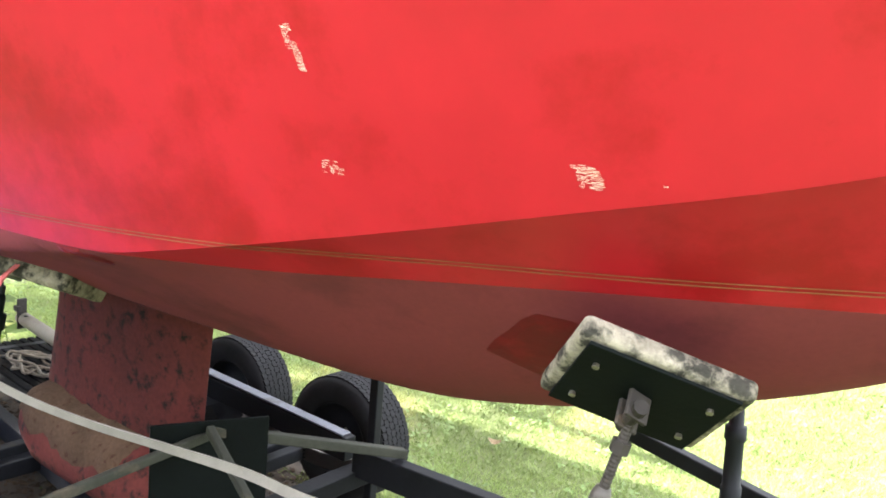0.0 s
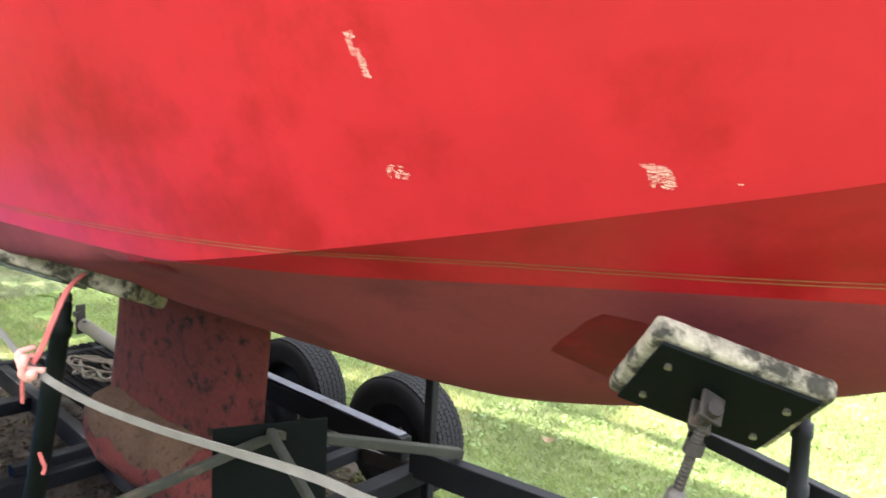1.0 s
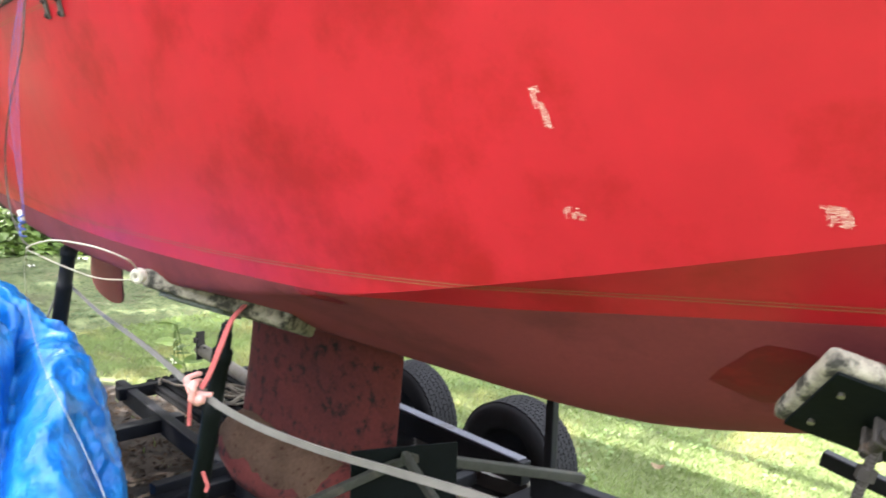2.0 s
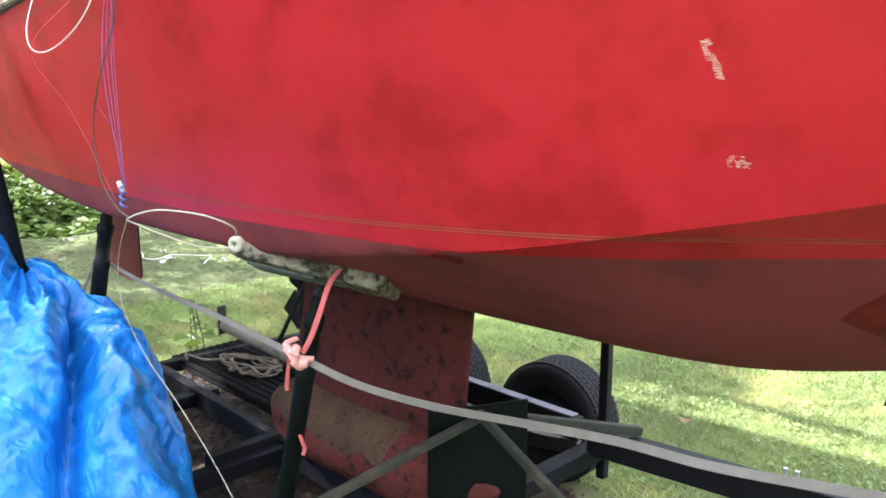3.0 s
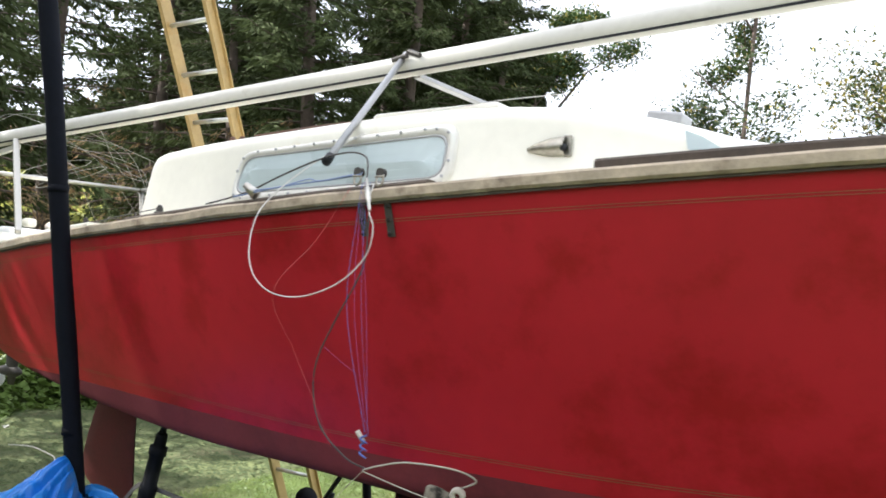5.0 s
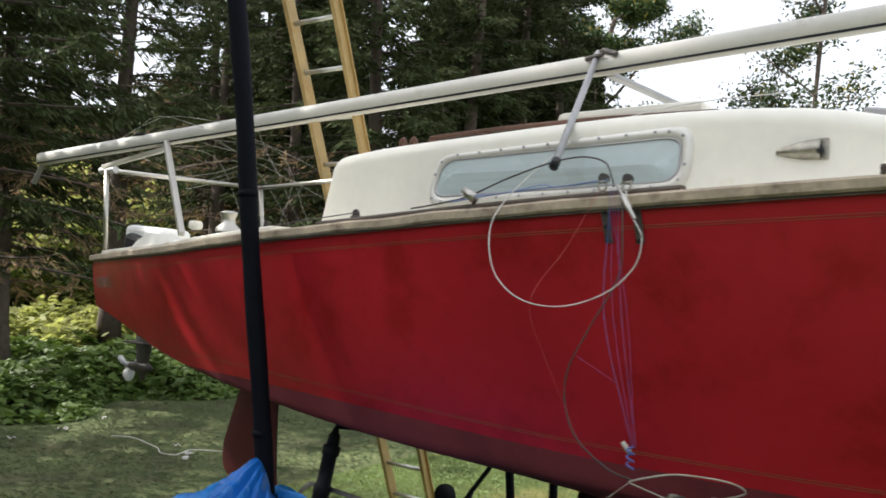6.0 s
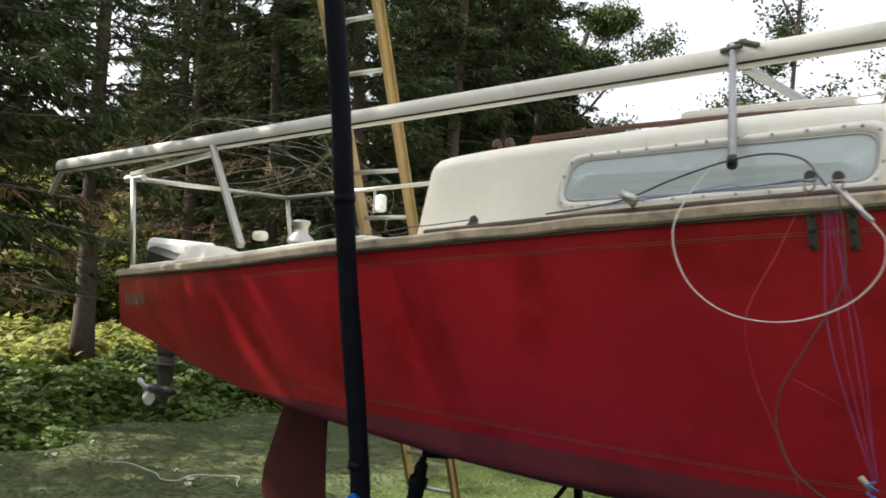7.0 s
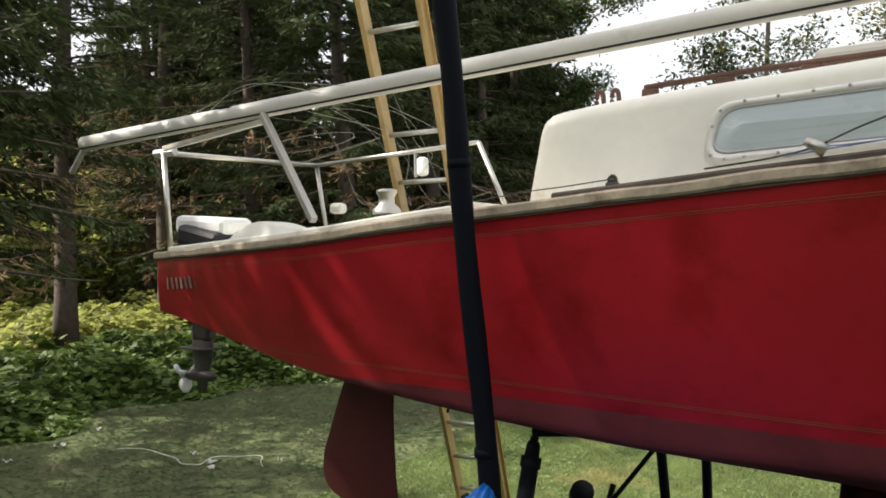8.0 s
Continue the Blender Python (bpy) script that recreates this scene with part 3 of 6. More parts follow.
bm = bmesh.new()
rows = []
stations = [(-2.61, 0.0), (-2.606, 0.4), (-2.595, 0.72), (-2.575, 0.93), (-2.54, 1.0), (-2.5, 1.0)] + [(-2.5 + 0.1 * i, 1.0) for i in range(1, 25)]
for x, full in stations:
    zb = f_sheer(x) - 0.01
    ze = f_roof(x)
    c = mid(x)
    half = f_cab(x) + c
    ring = []
    lean = 0.035 * max(0.0, 1 - (x + 2.62) / 0.5)
    prof = []
    for k in range(9):
        z = zb + (ze - zb - 0.035) * k / 8
        prof.append((cab_y(x, z) + c, z))
    for k in range(1, 7):
        a = k / 6 * math.pi / 2 * 0.86
        top = cab_y(x, ze - 0.035) + c
        prof.append((top - 0.05 * (1 - math.cos(a)), ze - 0.035 + 0.05 * math.sin(a)))
    e_y, e_z = prof[-1]
    for k in range(1, 9):
        t = k / 8
        prof.append((e_y * (1 - t), e_z + (0.07 if x < -1.0 else 0.07 - 0.02 * min(1, (x + 1.0) / 0.5)) * (1 - (1 - t) ** 2)))
    for y, z in prof:
        hf = (z - zb) / max(ze - zb, 0.01)
        inset = (1 - full) * 0.035
        ring.append(((x + lean * hf * 1.2 + inset * 0, c - max(y - inset, 0), z - inset * hf)))
    ring2 = [(px, 2 * c - py, pz) for px, py, pz in ring[-2::-1]]
    rows.append([bm.verts.new(p) for p in ring + ring2])
grid_faces(bm, rows)
bm.faces.new(rows[0]), bm.faces.new(rows[-1][::-1])
cabin = boat_part("cabin", bm, M_CREAM, "cream moulded cabin trunk with rust stains", True)
for p_ in cabin.data.polygons:
    if len(p_.vertices) > 6:
        p_.use_smooth = False


def side_outline(corners, r=0.045, n=6):
    """Rounded outline in (x, z) through corners."""
    out = []
    for i, (x, z) in enumerate(corners):
        a, b = Vector(corners[i - 1]), Vector(corners[(i + 1) % len(corners)])
        p = Vector((x, z))
        da, db = (a - p).normalized() * r, (b - p).normalized() * r
        for k in range(n + 1):
            t = k / n
            out.append((p + da) * (1 - t) ** 2 + p * 2 * t * (1 - t) + (p + db) * t * t)
    return out


WIN = side_outline([(-2.075, 1.930), (-2.045, 2.062), (-1.255, 2.096), (-1.262, 1.962)], 0.05)
wc = sum(WIN, Vector((0, 0))) / len(WIN)


def window_ring(f, off):
    return [(wc.x + (p.x - wc.x) * (1 + f / 0.41), -cab_y(p.x, p.y) - off, wc.y + (p.y - wc.y) * (1 + f / 0.075)) for p in WIN]


win = boat_part("side_window", *(lambda b: (b, M_GLASS))(bmesh.new()), label="fogged pale blue-grey cabin window")
bm = bmesh.new()
rows = [[bm.verts.new(p) for p in window_ring(-0.075 * f, 0.011 + 0.012 * f)] for f in (1.0, 0.66, 0.33, 0.1)]
grid_faces(bm, rows, close=True)
bmesh.ops.remove_doubles(bm, verts=bm.verts, dist=0.0003)
pane = part("pane", bm, M_GLASS, win, "fogged acrylic pane")
bm = bmesh.new()
rows = [[bm.verts.new(p) for p in window_ring(f, o)] for f, o in ((-0.010, 0.004), (-0.008, 0.015), (0.006, 0.018), (0.015, 0.012), (0.017, -0.004))]
grid_faces(bm, rows, close=True)
part("frame", bm, M_FRAME, win, "pale screwed metal frame", True)
bm = bmesh.new()
rows = [[bm.verts.new(p) for p in window_ring(f, o)] for f, o in ((-0.016, 0.008), (-0.014, 0.016), (-0.009, 0.016), (-0.008, 0.006))]
grid_faces(bm, rows, close=True)
part("gasket", bm, M_GREYP, win, "grey rubber gasket", True)
for i in range(0, len(WIN)):
    if i % 7 not in (0, 3):
        continue
    q = window_ring(0.004, 0.019)[i]
    bm = bmesh.new()
    bmesh.ops.create_uvsphere(bm, u_segments=8, v_segments=4, radius=0.0045, matrix=Matrix.Translation(q))
    part("screw", bm, M_GREYP, win)
for i in range(9):
    for z0 in (0, 1):
        x = -1.98 + i * 0.08
        z = (1.934 + (x + 2.075) * 0.0394) if z0 == 0 else (2.062 + (x + 2.045) * 0.043)
        z += -0.007 if z0 == 0 else 0.007
        bm = bmesh.new()
        bmesh.ops.create_uvsphere(bm, u_segments=8, v_segments=4, radius=0.0045, matrix=Matrix.Translation((x, -cab_y(x, z) - 0.018, z)))
        part("screw", bm, M_GREYP, win)

# small front window
bm = bmesh.new()
pts = [(-0.660, 2.026), (-0.668, 2.070), (-0.632, 2.056), (-0.585, 2.026)]
bm.faces.new([bm.verts.new((x, -cab_y(x, z) - 0.012, z)) for x, z in pts])
bm.faces.new([bm.verts.new((x, -cab_y(x, z) + 0.0, z)) for x, z in pts[::-1]])
boat_part("front_window", bm, M_GLASS, "small fogged front window")

# clam-shell vent with its base plate
bm = bmesh.new()
rows = []
for i in range(13):
    t = i / 12
    x = -1.04 + 0.098 * t
    r = 0.006 + 0.018 * math.sin(min(t * 1.15, 1) * math.pi / 2)
    rows.append([bm.verts.new((x, -cab_y(x, 2.036) - 0.002 - r * 0.9 * math.sin(a), 2.034 + 0.006 * t + r * math.cos(a))) for a in [math.pi * k / 10 for k in range(11)]])
grid_faces(bm, rows)
bm.faces.new(rows[0])
vent = boat_part("clamshell_vent", bm, M_CHROME, "worn chrome clam-shell vent", True)
bm = bmesh.new()
box(bm, (0.022, 0.006, 0.052), pose(-0.937, -cab_y(-0.937, 2.04) - 0.004, 2.04), 0.003)
part("base_plate", bm, M_CHROME, vent)
bm = bmesh.new()
bmesh.ops.create_uvsphere(bm, u_segments=10, v_segments=6, radius=0.011, matrix=Matrix.Translation((-0.945, -cab_y(-0.945, 2.04) - 0.014, 2.035)))
part("mouth", bm, M_DARKPL, vent)

# teak hand rail and sliding hatch on the roof
def rail_at(x):
    """A place on the roof's grab rail, which spreads outwards going forward."""
    k = (x + 2.336) / 1.08
    return Vector((x, -0.622 - 0.118 * k, 2.197 - 0.004 * k + 0.012 * math.sin(math.pi * k)))


bm = bmesh.new()
for a, b in ((-2.336, -2.0), (-2.0, -1.63), (-1.63, -1.257)):
    beam(bm, rail_at(a), rail_at(b) + Vector((0.002, 0, 0)), 0.024, 0.015, 0.005)
handrail = boat_part("handrail", bm, M_TEAKR, "dark brown teak grab rail")
for x in (-2.318, -2.09, -1.86, -1.64, -1.45, -1.28):
    bm = bmesh.new()
    beam(bm, rail_at(x) + Vector((-0.026, 0, -0.022)), rail_at(x) + Vector((0.026, 0, -0.022)), 0.022, 0.036, 0.007)
    part("foot", bm, M_TEAKR, handrail)
bm = bmesh.new()
box(bm, (0.50, 0.62, 0.055), pose(-1.62, -0.24, 2.247, 0, -1.0, 0), 0.02)
hatch = boat_part("sliding_hatch", bm, M_CREAM, "cream sliding hatch")
for y in (-0.575, 0.09):
    bm = bmesh.new()
    beam(bm, (-1.95, y, 2.196), (-1.25, y, 2.217), 0.035, 0.03, 0.005)
    part("runner", bm, M_TEAKR, hatch)
for x in (-2.49, -2.44):
    bm = bmesh.new()
    tube(bm, smooth_line([(x - 0.012, -0.59, 2.15), (x - 0.01, -0.59, 2.195), (x, -0.59, 2.206), (x + 0.01, -0.59, 2.195), (x + 0.012, -0.59, 2.15)], 4), 0.008, 8)
    boat_part("lead_block", bm, M_TEAKR, "small brown block")
bm = bmesh.new()
box(bm, (0.11, 0.10, 0.035), pose(-0.90, -0.35, 2.228, 0, 8, 0), 0.008)
boat_part("mast_step", bm, M_GREYP, "grey metal mast step")

# deck eyes
for x, y in ((-2.29, -1.055), (-2.78, -0.98)):
    z = f_sheer(x) + 0.034
    bm = bmesh.new()
    box(bm, (0.034, 0.018, 0.010), pose(x, y, z + 0.003), 0.003)
    eye_base = boat_part("deck_eye", bm, M_SKEG, "grey metal lead eye")
    bm = bmesh.new()
    tube(bm, smooth_line([(x - 0.010, y, z + 0.004), (x - 0.009, y, z + 0.018), (x, y, z + 0.025), (x + 0.009, y, z + 0.018), (x + 0.010, y, z + 0.004)], 5), 0.0048, 8)
    bmesh.ops.create_cone(bm, cap_ends=True, segments=12, radius1=0.0075, radius2=0.0075, depth=0.010, matrix=Matrix.Translation((x, y, z + 0.013)) @ pose(0, 0, 0, 90, 0, 0))
    part("eye_loop", bm, M_SKEG, eye_base, "", True)

# stern deck moulding and sheet winch
bm = bmesh.new()
rows = []
for i in range(17):
    t = i / 16
    x = -4.02 + 0.56 * t
    h = 0.062 * math.sin(math.pi * min(1, t * 1.2) ** 0.8) ** 0.7 if t < 0.833 else 0.012
    h = max(h, 0.012)
    z = f_sheer(x) + 0.035
    b = f_beam(x)
    rows.append([bm.verts.new((x, -b + o, z + h * q)) for o, q in ((0.035, -0.3), (0.05, 0.75), (0.07, 1), (0.16, 1), (0.19, 0.7), (0.2, -0.3))])
grid_faces(bm, rows)
bm.faces.new(rows[0]), bm.faces.new(rows[-1][::-1])
boat_part("stern_locker", bm, M_CREAM, "cream moulded stern locker lid", True)
bm = bmesh.new()
box(bm, (0.05, 0.045, 0.036), pose(-3.33, -0.86, 1.855), 0.012)
boat_part("coaming_cleat", bm, M_CREAM)
bm = bmesh.new()
prof = [(0.048, 1.83), (0.046, 1.845), (0.028, 1.862), (0.026, 1.885), (0.034, 1.899), (0.034, 1.908), (0.018, 1.912), (0.0, 1.912)]
rows = [[bm.verts.new((-3.13 + max(r, 0.001) * math.cos(k * math.tau / 20), -0.86 + max(r, 0.001) * math.sin(k * math.tau / 20), z)) for k in range(20)] for r, z in prof]
grid_faces(bm, rows, close=True)
boat_part("sheet_winch", bm, M_STEEL, "polished metal sheet winch", True)

# pushpit
bm = bmesh.new()
A, B = (-4.715, -0.40, 2.185), (-4.66, 0.66, 2.212)
C, D = (-3.60, 0.66, 2.265), (-3.43, 0.66, 2.06)
tube(bm, [A, B], 0.013, 10)
push = boat_part("pushpit", bm, M_STEEL, "bent stainless stern rail", True)
for a, b in ((B, C), (C, (-3.40, 0.66, 1.82)), (A, (-4.66, -0.41, 1.715)), (B, (-4.54, 0.62, 1.72))):
    bm = bmesh.new()
    tube(bm, [a, b], 0.013, 10)
    part("rail_tube", bm, M_STEEL, push, smooth=True)
bm = bmesh.new()
tube(bm, [(-4.775, -0.395, 2.185), (-4.655, -0.385, 2.19)], 0.02, 10)
part("end_fitting", bm, M_GREYP, push)

# horseshoe light box on the port rail
box_light = thing("rail_lamp", "small white plastic lamp box on the stern rail", "lamp", at=(-3.93, 0.645, 2.16))
bm = bmesh.new()
box(bm, (0.06, 0.05, 0.10), Matrix(), 0.018)
part("case", bm, M_WHITE, box_light)
bm = bmesh.new()
box(bm, (0.008, 0.02, 0.13), pose(-0.045, 0, 0.012), 0.002)
part("bracket", bm, M_GREYP, box_light)

# chain plates with bolts
for x in (-1.375, -1.295):
    bm = bmesh.new()
    a, b = on_hull(x, 1.885, 0.004), on_hull(x + 0.008, 1.80, 0.004)
    beam(bm, a, b, 0.02, 0.005, 0.001, up=hull_out(x, 1.85))
    plate = boat_part("chain_plate", bm, M_SKEG, "tarnished metal chain plate")
    for z in (1.873, 1.84, 1.808):
        bm = bmesh.new()
        bmesh.ops.create_uvsphere(bm, u_segments=8, v_segments=5, radius=0.006, matrix=Matrix.Translation(on_hull(x + 0.004, z, 0.008)))
        part("bolt", bm, M_RUSTY, plate)

# ---- mast, lying on a crutch over the boat ----
mast = thing("mast", "long grey-white painted aluminium mast lying over the boat", "mast", at=(-3.0, -0.57, 2.35))
m_inv = Matrix.Translation((3.0, 0.57, -2.35))


def mast_part(name, bm, material, label="", smooth=False):
    ob = part(name, bm, material, mast, label, smooth)
    ob.matrix_parent_inverse = m_inv
    return ob


MA, MB = Vector((-5.03, -0.60, 2.229)), Vector((2.2, -0.62, 2.595))
m_dir = (MB - MA).normalized()


def on_mast(x):
    return MA + m_dir * ((x - MA.x) / m_dir.x)


bm = bmesh.new()
n = 24
side = m_dir.cross(Vector((0, 0, 1))).normalized()
upv = side.cross(m_dir)
rows = []
for i in range(41):
    p = MA + (MB - MA) * i / 40
    rows.append([bm.verts.new(p + side * 0.030 * math.cos(k * math.tau / n) + upv * 0.035 * math.sin(k * math.tau / n)) for k in range(n)])
grid_faces(bm, rows, close=True)
bm.faces.new(rows[0]), bm.faces.new(rows[-1][::-1])
mast_part("mast_tube", bm, M_ALU, "", True)
bm = bmesh.new()
for o in (0,):
    a, b = MA + side * 0.0222 - upv * 0.0245, MB + side * 0.0222 - upv * 0.0245
    beam(bm, a, b, 0.006, 0.007, 0.001)
mast_part("luff_groove", bm, M_DARKPL, "dark luff groove")
bm = bmesh.new()
beam(bm, MA + Vector((0.03, 0, 0.0)), MA + Vector((-0.17, 0.06, -0.12)), 0.025, 0.02, 0.004)
mast_part("mast_crane", bm, M_GREYP, "bent grey masthead bracket")
bm = bmesh.new()
box(bm, (0.07, 0.02, 0.012), Matrix.Translation(on_mast(-4.1) + Vector((0, -0.015, 0.035))), 0.003)
mast_part("cleat", bm, M_DARKPL)
# spreaders
s_root = on_mast(-1.69) + Vector((0, -0.02, 0.022))
s_tip = Vector((-1.56, -1.11, 2.005))
spr = mast_part("spreader", tube(bmesh.new(), [s_root + (s_root - s_tip) * 0.05, s_tip], 0.0102, 12), M_GREYP, "grey metal spreader", True)
bm = bmesh.new()
tube(bm, [s_tip + (s_root - s_tip) * 0.03, s_tip - (s_root - s_tip).normalized() * 0.012], 0.0128, 12)
part("tip_boot", bm, M_DARKPL, spr, "black rubber end boot", True)
bm = bmesh.new()
for a, b in (((-0.02, 0.01, 0.040), (0.035, -0.02, 0.042)), ((0.02, -0.02, 0.042), (0.075, -0.035, 0.020)), ((-0.03, -0.035, 0.015), (0.03, -0.04, 0.022))):
    tube(bm, [on_mast(-1.69) + Vector(a), on_mast(-1.69) + Vector(b)], 0.0085, 8)
mast_part("spreader_bracket", bm, M_SKEG, "dull grey spreader bracket")
bm = bmesh.new()
beam(bm, on_mast(-1.66) + Vector((0, 0.02, -0.03)), (-1.44, 0.02, 2.28), 0.035, 0.014, 0.003)
mast_part("spreader", bm, M_GREYP, "grey metal spreader")

# crutch under the mast
crutch = thing("mast_crutch", "pale metal bar propping up the mast", "prop", at=(-3.47, -0.82, 1.84))
bm = bmesh.new()
beam(bm, (0, 0, -0.02), (-0.41, 0.19, 0.42), 0.026, 0.026, 0.003)
part("prop_bar", bm, M_STEEL, crutch)
bm = bmesh.new()
beam(bm, (-0.42, 0.21, 0.395), (-1.15, 0.34, 0.35), 0.022, 0.022, 0.003)
part("cross_bar", bm, M_ALU, crutch)


# ---- wires and cords ----
def cord(name, pts, r, material, label, category="cord", k=8, n=6, group=""):
    bm = bmesh.new()
    tube(bm, smooth_line(pts, k), r, n)
    ob = part(name, bm, material, None, label, True)
    return tagged(ob, label, category, group)


cord("shroud_wire", [(-1.30, -1.24, 1.915), (-1.265, -1.30, 1.865), (-1.235, -1.33, 1.835), (-1.215, -1.34, 1.80), (-1.225, -1.35, 1.74), (-1.28, -1.37, 1.68), (-1.38, -1.38, 1.645), (-1.49, -1.37, 1.655), (-1.58, -1.34, 1.71), (-1.635, -1.29, 1.80), (-1.64, -1.24, 1.88), (-1.61, -1.12, 1.99), (-1.56, -0.95, 2.11), (-1.46, -0.80, 2.19), (-1.30, -0.70, 2.235), (-1.1, -0.66, 2.25)], 0.0016, M_WIRE, "white wire shroud hanging in a wide loop beside the hull", "wire")
bm = bmesh.new()
tube(bm, [(-1.325, -1.235, 1.93), (-1.30, -1.262, 1.905), (-1.298, -1.264, 1.903), (-1.265, -1.299, 1.87), (-1.263, -1.301, 1.868), (-1.24, -1.325, 1.845)], 0.006, 10, taper=[0.004, 0.004, 0.0068, 0.0068, 0.004, 0.004])
tagged(part("turnbuckle", bm, M_STEEL, None, "", True), "silver rigging turnbuckle lying over the toe rail", "turnbuckle")
cord("shroud_wire", [(-2.05, -1.08, 1.895), (-1.90, -1.13, 1.905), (-1.80, -1.145, 1.922), (-1.70, -1.13, 1.965), (-1.58, -1.12, 2.005), (-1.48, -1.12, 2.02), (-1.40, -1.15, 2.0), (-1.36, -1.19, 1.955), (-1.34, -1.22, 1.93)], 0.0025, M_SKEG, "dark wire shroud bent over the cabin side", "wire")
bm = bmesh.new()
tube(bm, [(-1.815, -1.150, 1.937), (-1.775, -1.150, 1.912)], 0.014, 12, taper=[0.010, 0.016])
tagged(part("wire_terminal", bm, M_STEEL, None, "", True), "silver wire terminal resting on the toe rail", "terminal")
for dx, dy in ((-0.035, 0.0), (0.03, 0.02)):
    blk = thing("rigging_block", "small tarnished metal rigging block on the rail", "block", "blocks on the rail", at=(-1.345 + dx * 0.8, -1.205 + dy, 1.940))
    for side in (-1, 1):
        bm = bmesh.new()
        bmesh.ops.create_cone(bm, cap_ends=True, segments=14, radius1=0.012, radius2=0.010, depth=0.003, matrix=Matrix.Translation((0, 0.006 * side, 0.012)) @ pose(0, 0, 0, 90 * side, 0, 0))
        part("cheek", bm, M_SKEG, blk)
    bm = bmesh.new()
    bmesh.ops.create_cone(bm, cap_ends=True, segments=14, radius1=0.009, radius2=0.009, depth=0.009, matrix=Matrix.Translation((0, 0, 0.012)) @ pose(0, 0, 0, 90, 0, 0))
    part("sheave", bm, M_DARKPL, blk)
    bm = bmesh.new()
    tube(bm, smooth_line([(-0.009, -0.004, 0.008), (-0.009, -0.006, -0.012), (0.0, -0.008, -0.020), (0.009, -0.006, -0.012), (0.009, -0.004, 0.008)], 4), 0.0032, 8)
    part("shackle", bm, M_CHROME, blk, smooth=True)
    bm = bmesh.new()
    tube(bm, [(-0.013, -0.006, 0.002), (0.013, -0.008, 0.003)], 0.003, 8)
    part("pin", bm, M_CHROME, blk, smooth=True)

S = Vector((-1.235, -1.295, 1.338))
for i, (mt, r, mid_x) in enumerate(((M_BLUE, 0.0007, -1.318), (M_VIOLET, 0.0005, -1.296), (M_VIOLET, 0.0005, -1.262), (M_BLUE, 0.0005, -1.276))):
    cord("hanging_cord", [(-1.345 + 0.008 * i, -1.225, 1.925), (-1.335 + 0.008 * i, -1.25, 1.83), (mid_x, -1.285, 1.62), S + Vector((0.003 * i, 0, 0.01))], r, mt, "thin blue or violet cord hanging down the hull", "cord", group="cords on the hull")
cord("hanging_cord", [(-1.375, -1.225, 1.92), (-1.42, -1.29, 1.78), (-1.455, -1.385, 1.652), (-1.45, -1.31, 1.52), (-1.40, -1.27, 1.385), (-1.37, -1.25, 1.30)], 0.0005, M_PINK, "thin red thread hanging down the hull", "cord", group="cords on the hull")
cord("hanging_cord", [(-1.39, -1.27, 1.53), (-1.33, -1.285, 1.505), (-1.28, -1.285, 1.48)], 0.0004, M_VIOLET, "thin blue or violet cord hanging down the hull", "cord", group="cords on the hull")
cord("grey_wire", [(-1.315, -1.23, 1.915), (-1.30, -1.25, 1.82), (-1.30, -1.26, 1.72), (-1.36, -1.27, 1.60), (-1.41, -1.27, 1.50), (-1.415, -1.27, 1.42), (-1.38, -1.275, 1.345), (-1.30, -1.28, 1.29), (-1.235, -1.285, 1.275)], 0.0021, M_SKEG, "dull grey-green wire curving down the hull", "wire")
cord("loose_line", [(-1.24, -1.29, 1.272), (-1.20, -1.285, 1.287), (-1.14, -1.26, 1.300), (-1.05, -1.21, 1.292), (-1.03, -1.15, 1.262), (-1.10, -1.095, 1.225)], 0.0021, M_CORD, "pale cord arching from the knot to the roller", "cord")
cord("loose_line", [(-1.24, -1.29, 1.27), (-1.17, -1.24, 1.238), (-1.12, -1.18, 1.210), (-1.10, -1.11, 1.20)], 0.0015, M_CORD, "pale cord running from the knot to the roller", "cord")
bm = bmesh.new()
rows = []
rc = Vector((-1.115, -1.085, 1.205))
ax = Vector((0.35, -0.93, -0.1)).normalized()
e1 = ax.cross(Vector((0, 0, 1))).normalized()
e2 = e1.cross(ax)
for r, h in ((0.007, -0.010), (0.017, -0.010), (0.019, -0.005), (0.015, 0.0), (0.019, 0.005), (0.017, 0.010), (0.007, 0.010), (0.007, -0.010)):
    rows.append([bm.verts.new(rc + ax * h + (e1 * math.cos(k * math.tau / 20) + e2 * math.sin(k * math.tau / 20)) * r) for k in range(20)])
grid_faces(bm, rows, close=True)
tagged(part("cord_roller", bm, M_CORD, None, "", True), "cream plastic roller tied to a cord under the hull", "roller")
knot = thing("cord_knot", "knot of blue and pale cord with a shackle", "knot", at=S)
bm = bmesh.new()
for i in range(3):
    tube(bm, smooth_line([(0.004 * math.cos(i * 2), 0.004 * math.sin(i * 2), 0.012 - 0.016 * i), (-0.008, -0.006, 0.004 - 0.016 * i), (0.008, -0.008, -0.002 - 0.016 * i), (0.002, 0.004, -0.006 - 0.016 * i)], 4), 0.0024, 6)
part("lashing", bm, M_BLUE, knot, "blue lashing", True)
bm = bmesh.new()
tube(bm, [(-0.022, 0, 0.018), (-0.004, 0, -0.002)], 0.006, 8)
part("toggle", bm, M_CORD, knot, "", True)
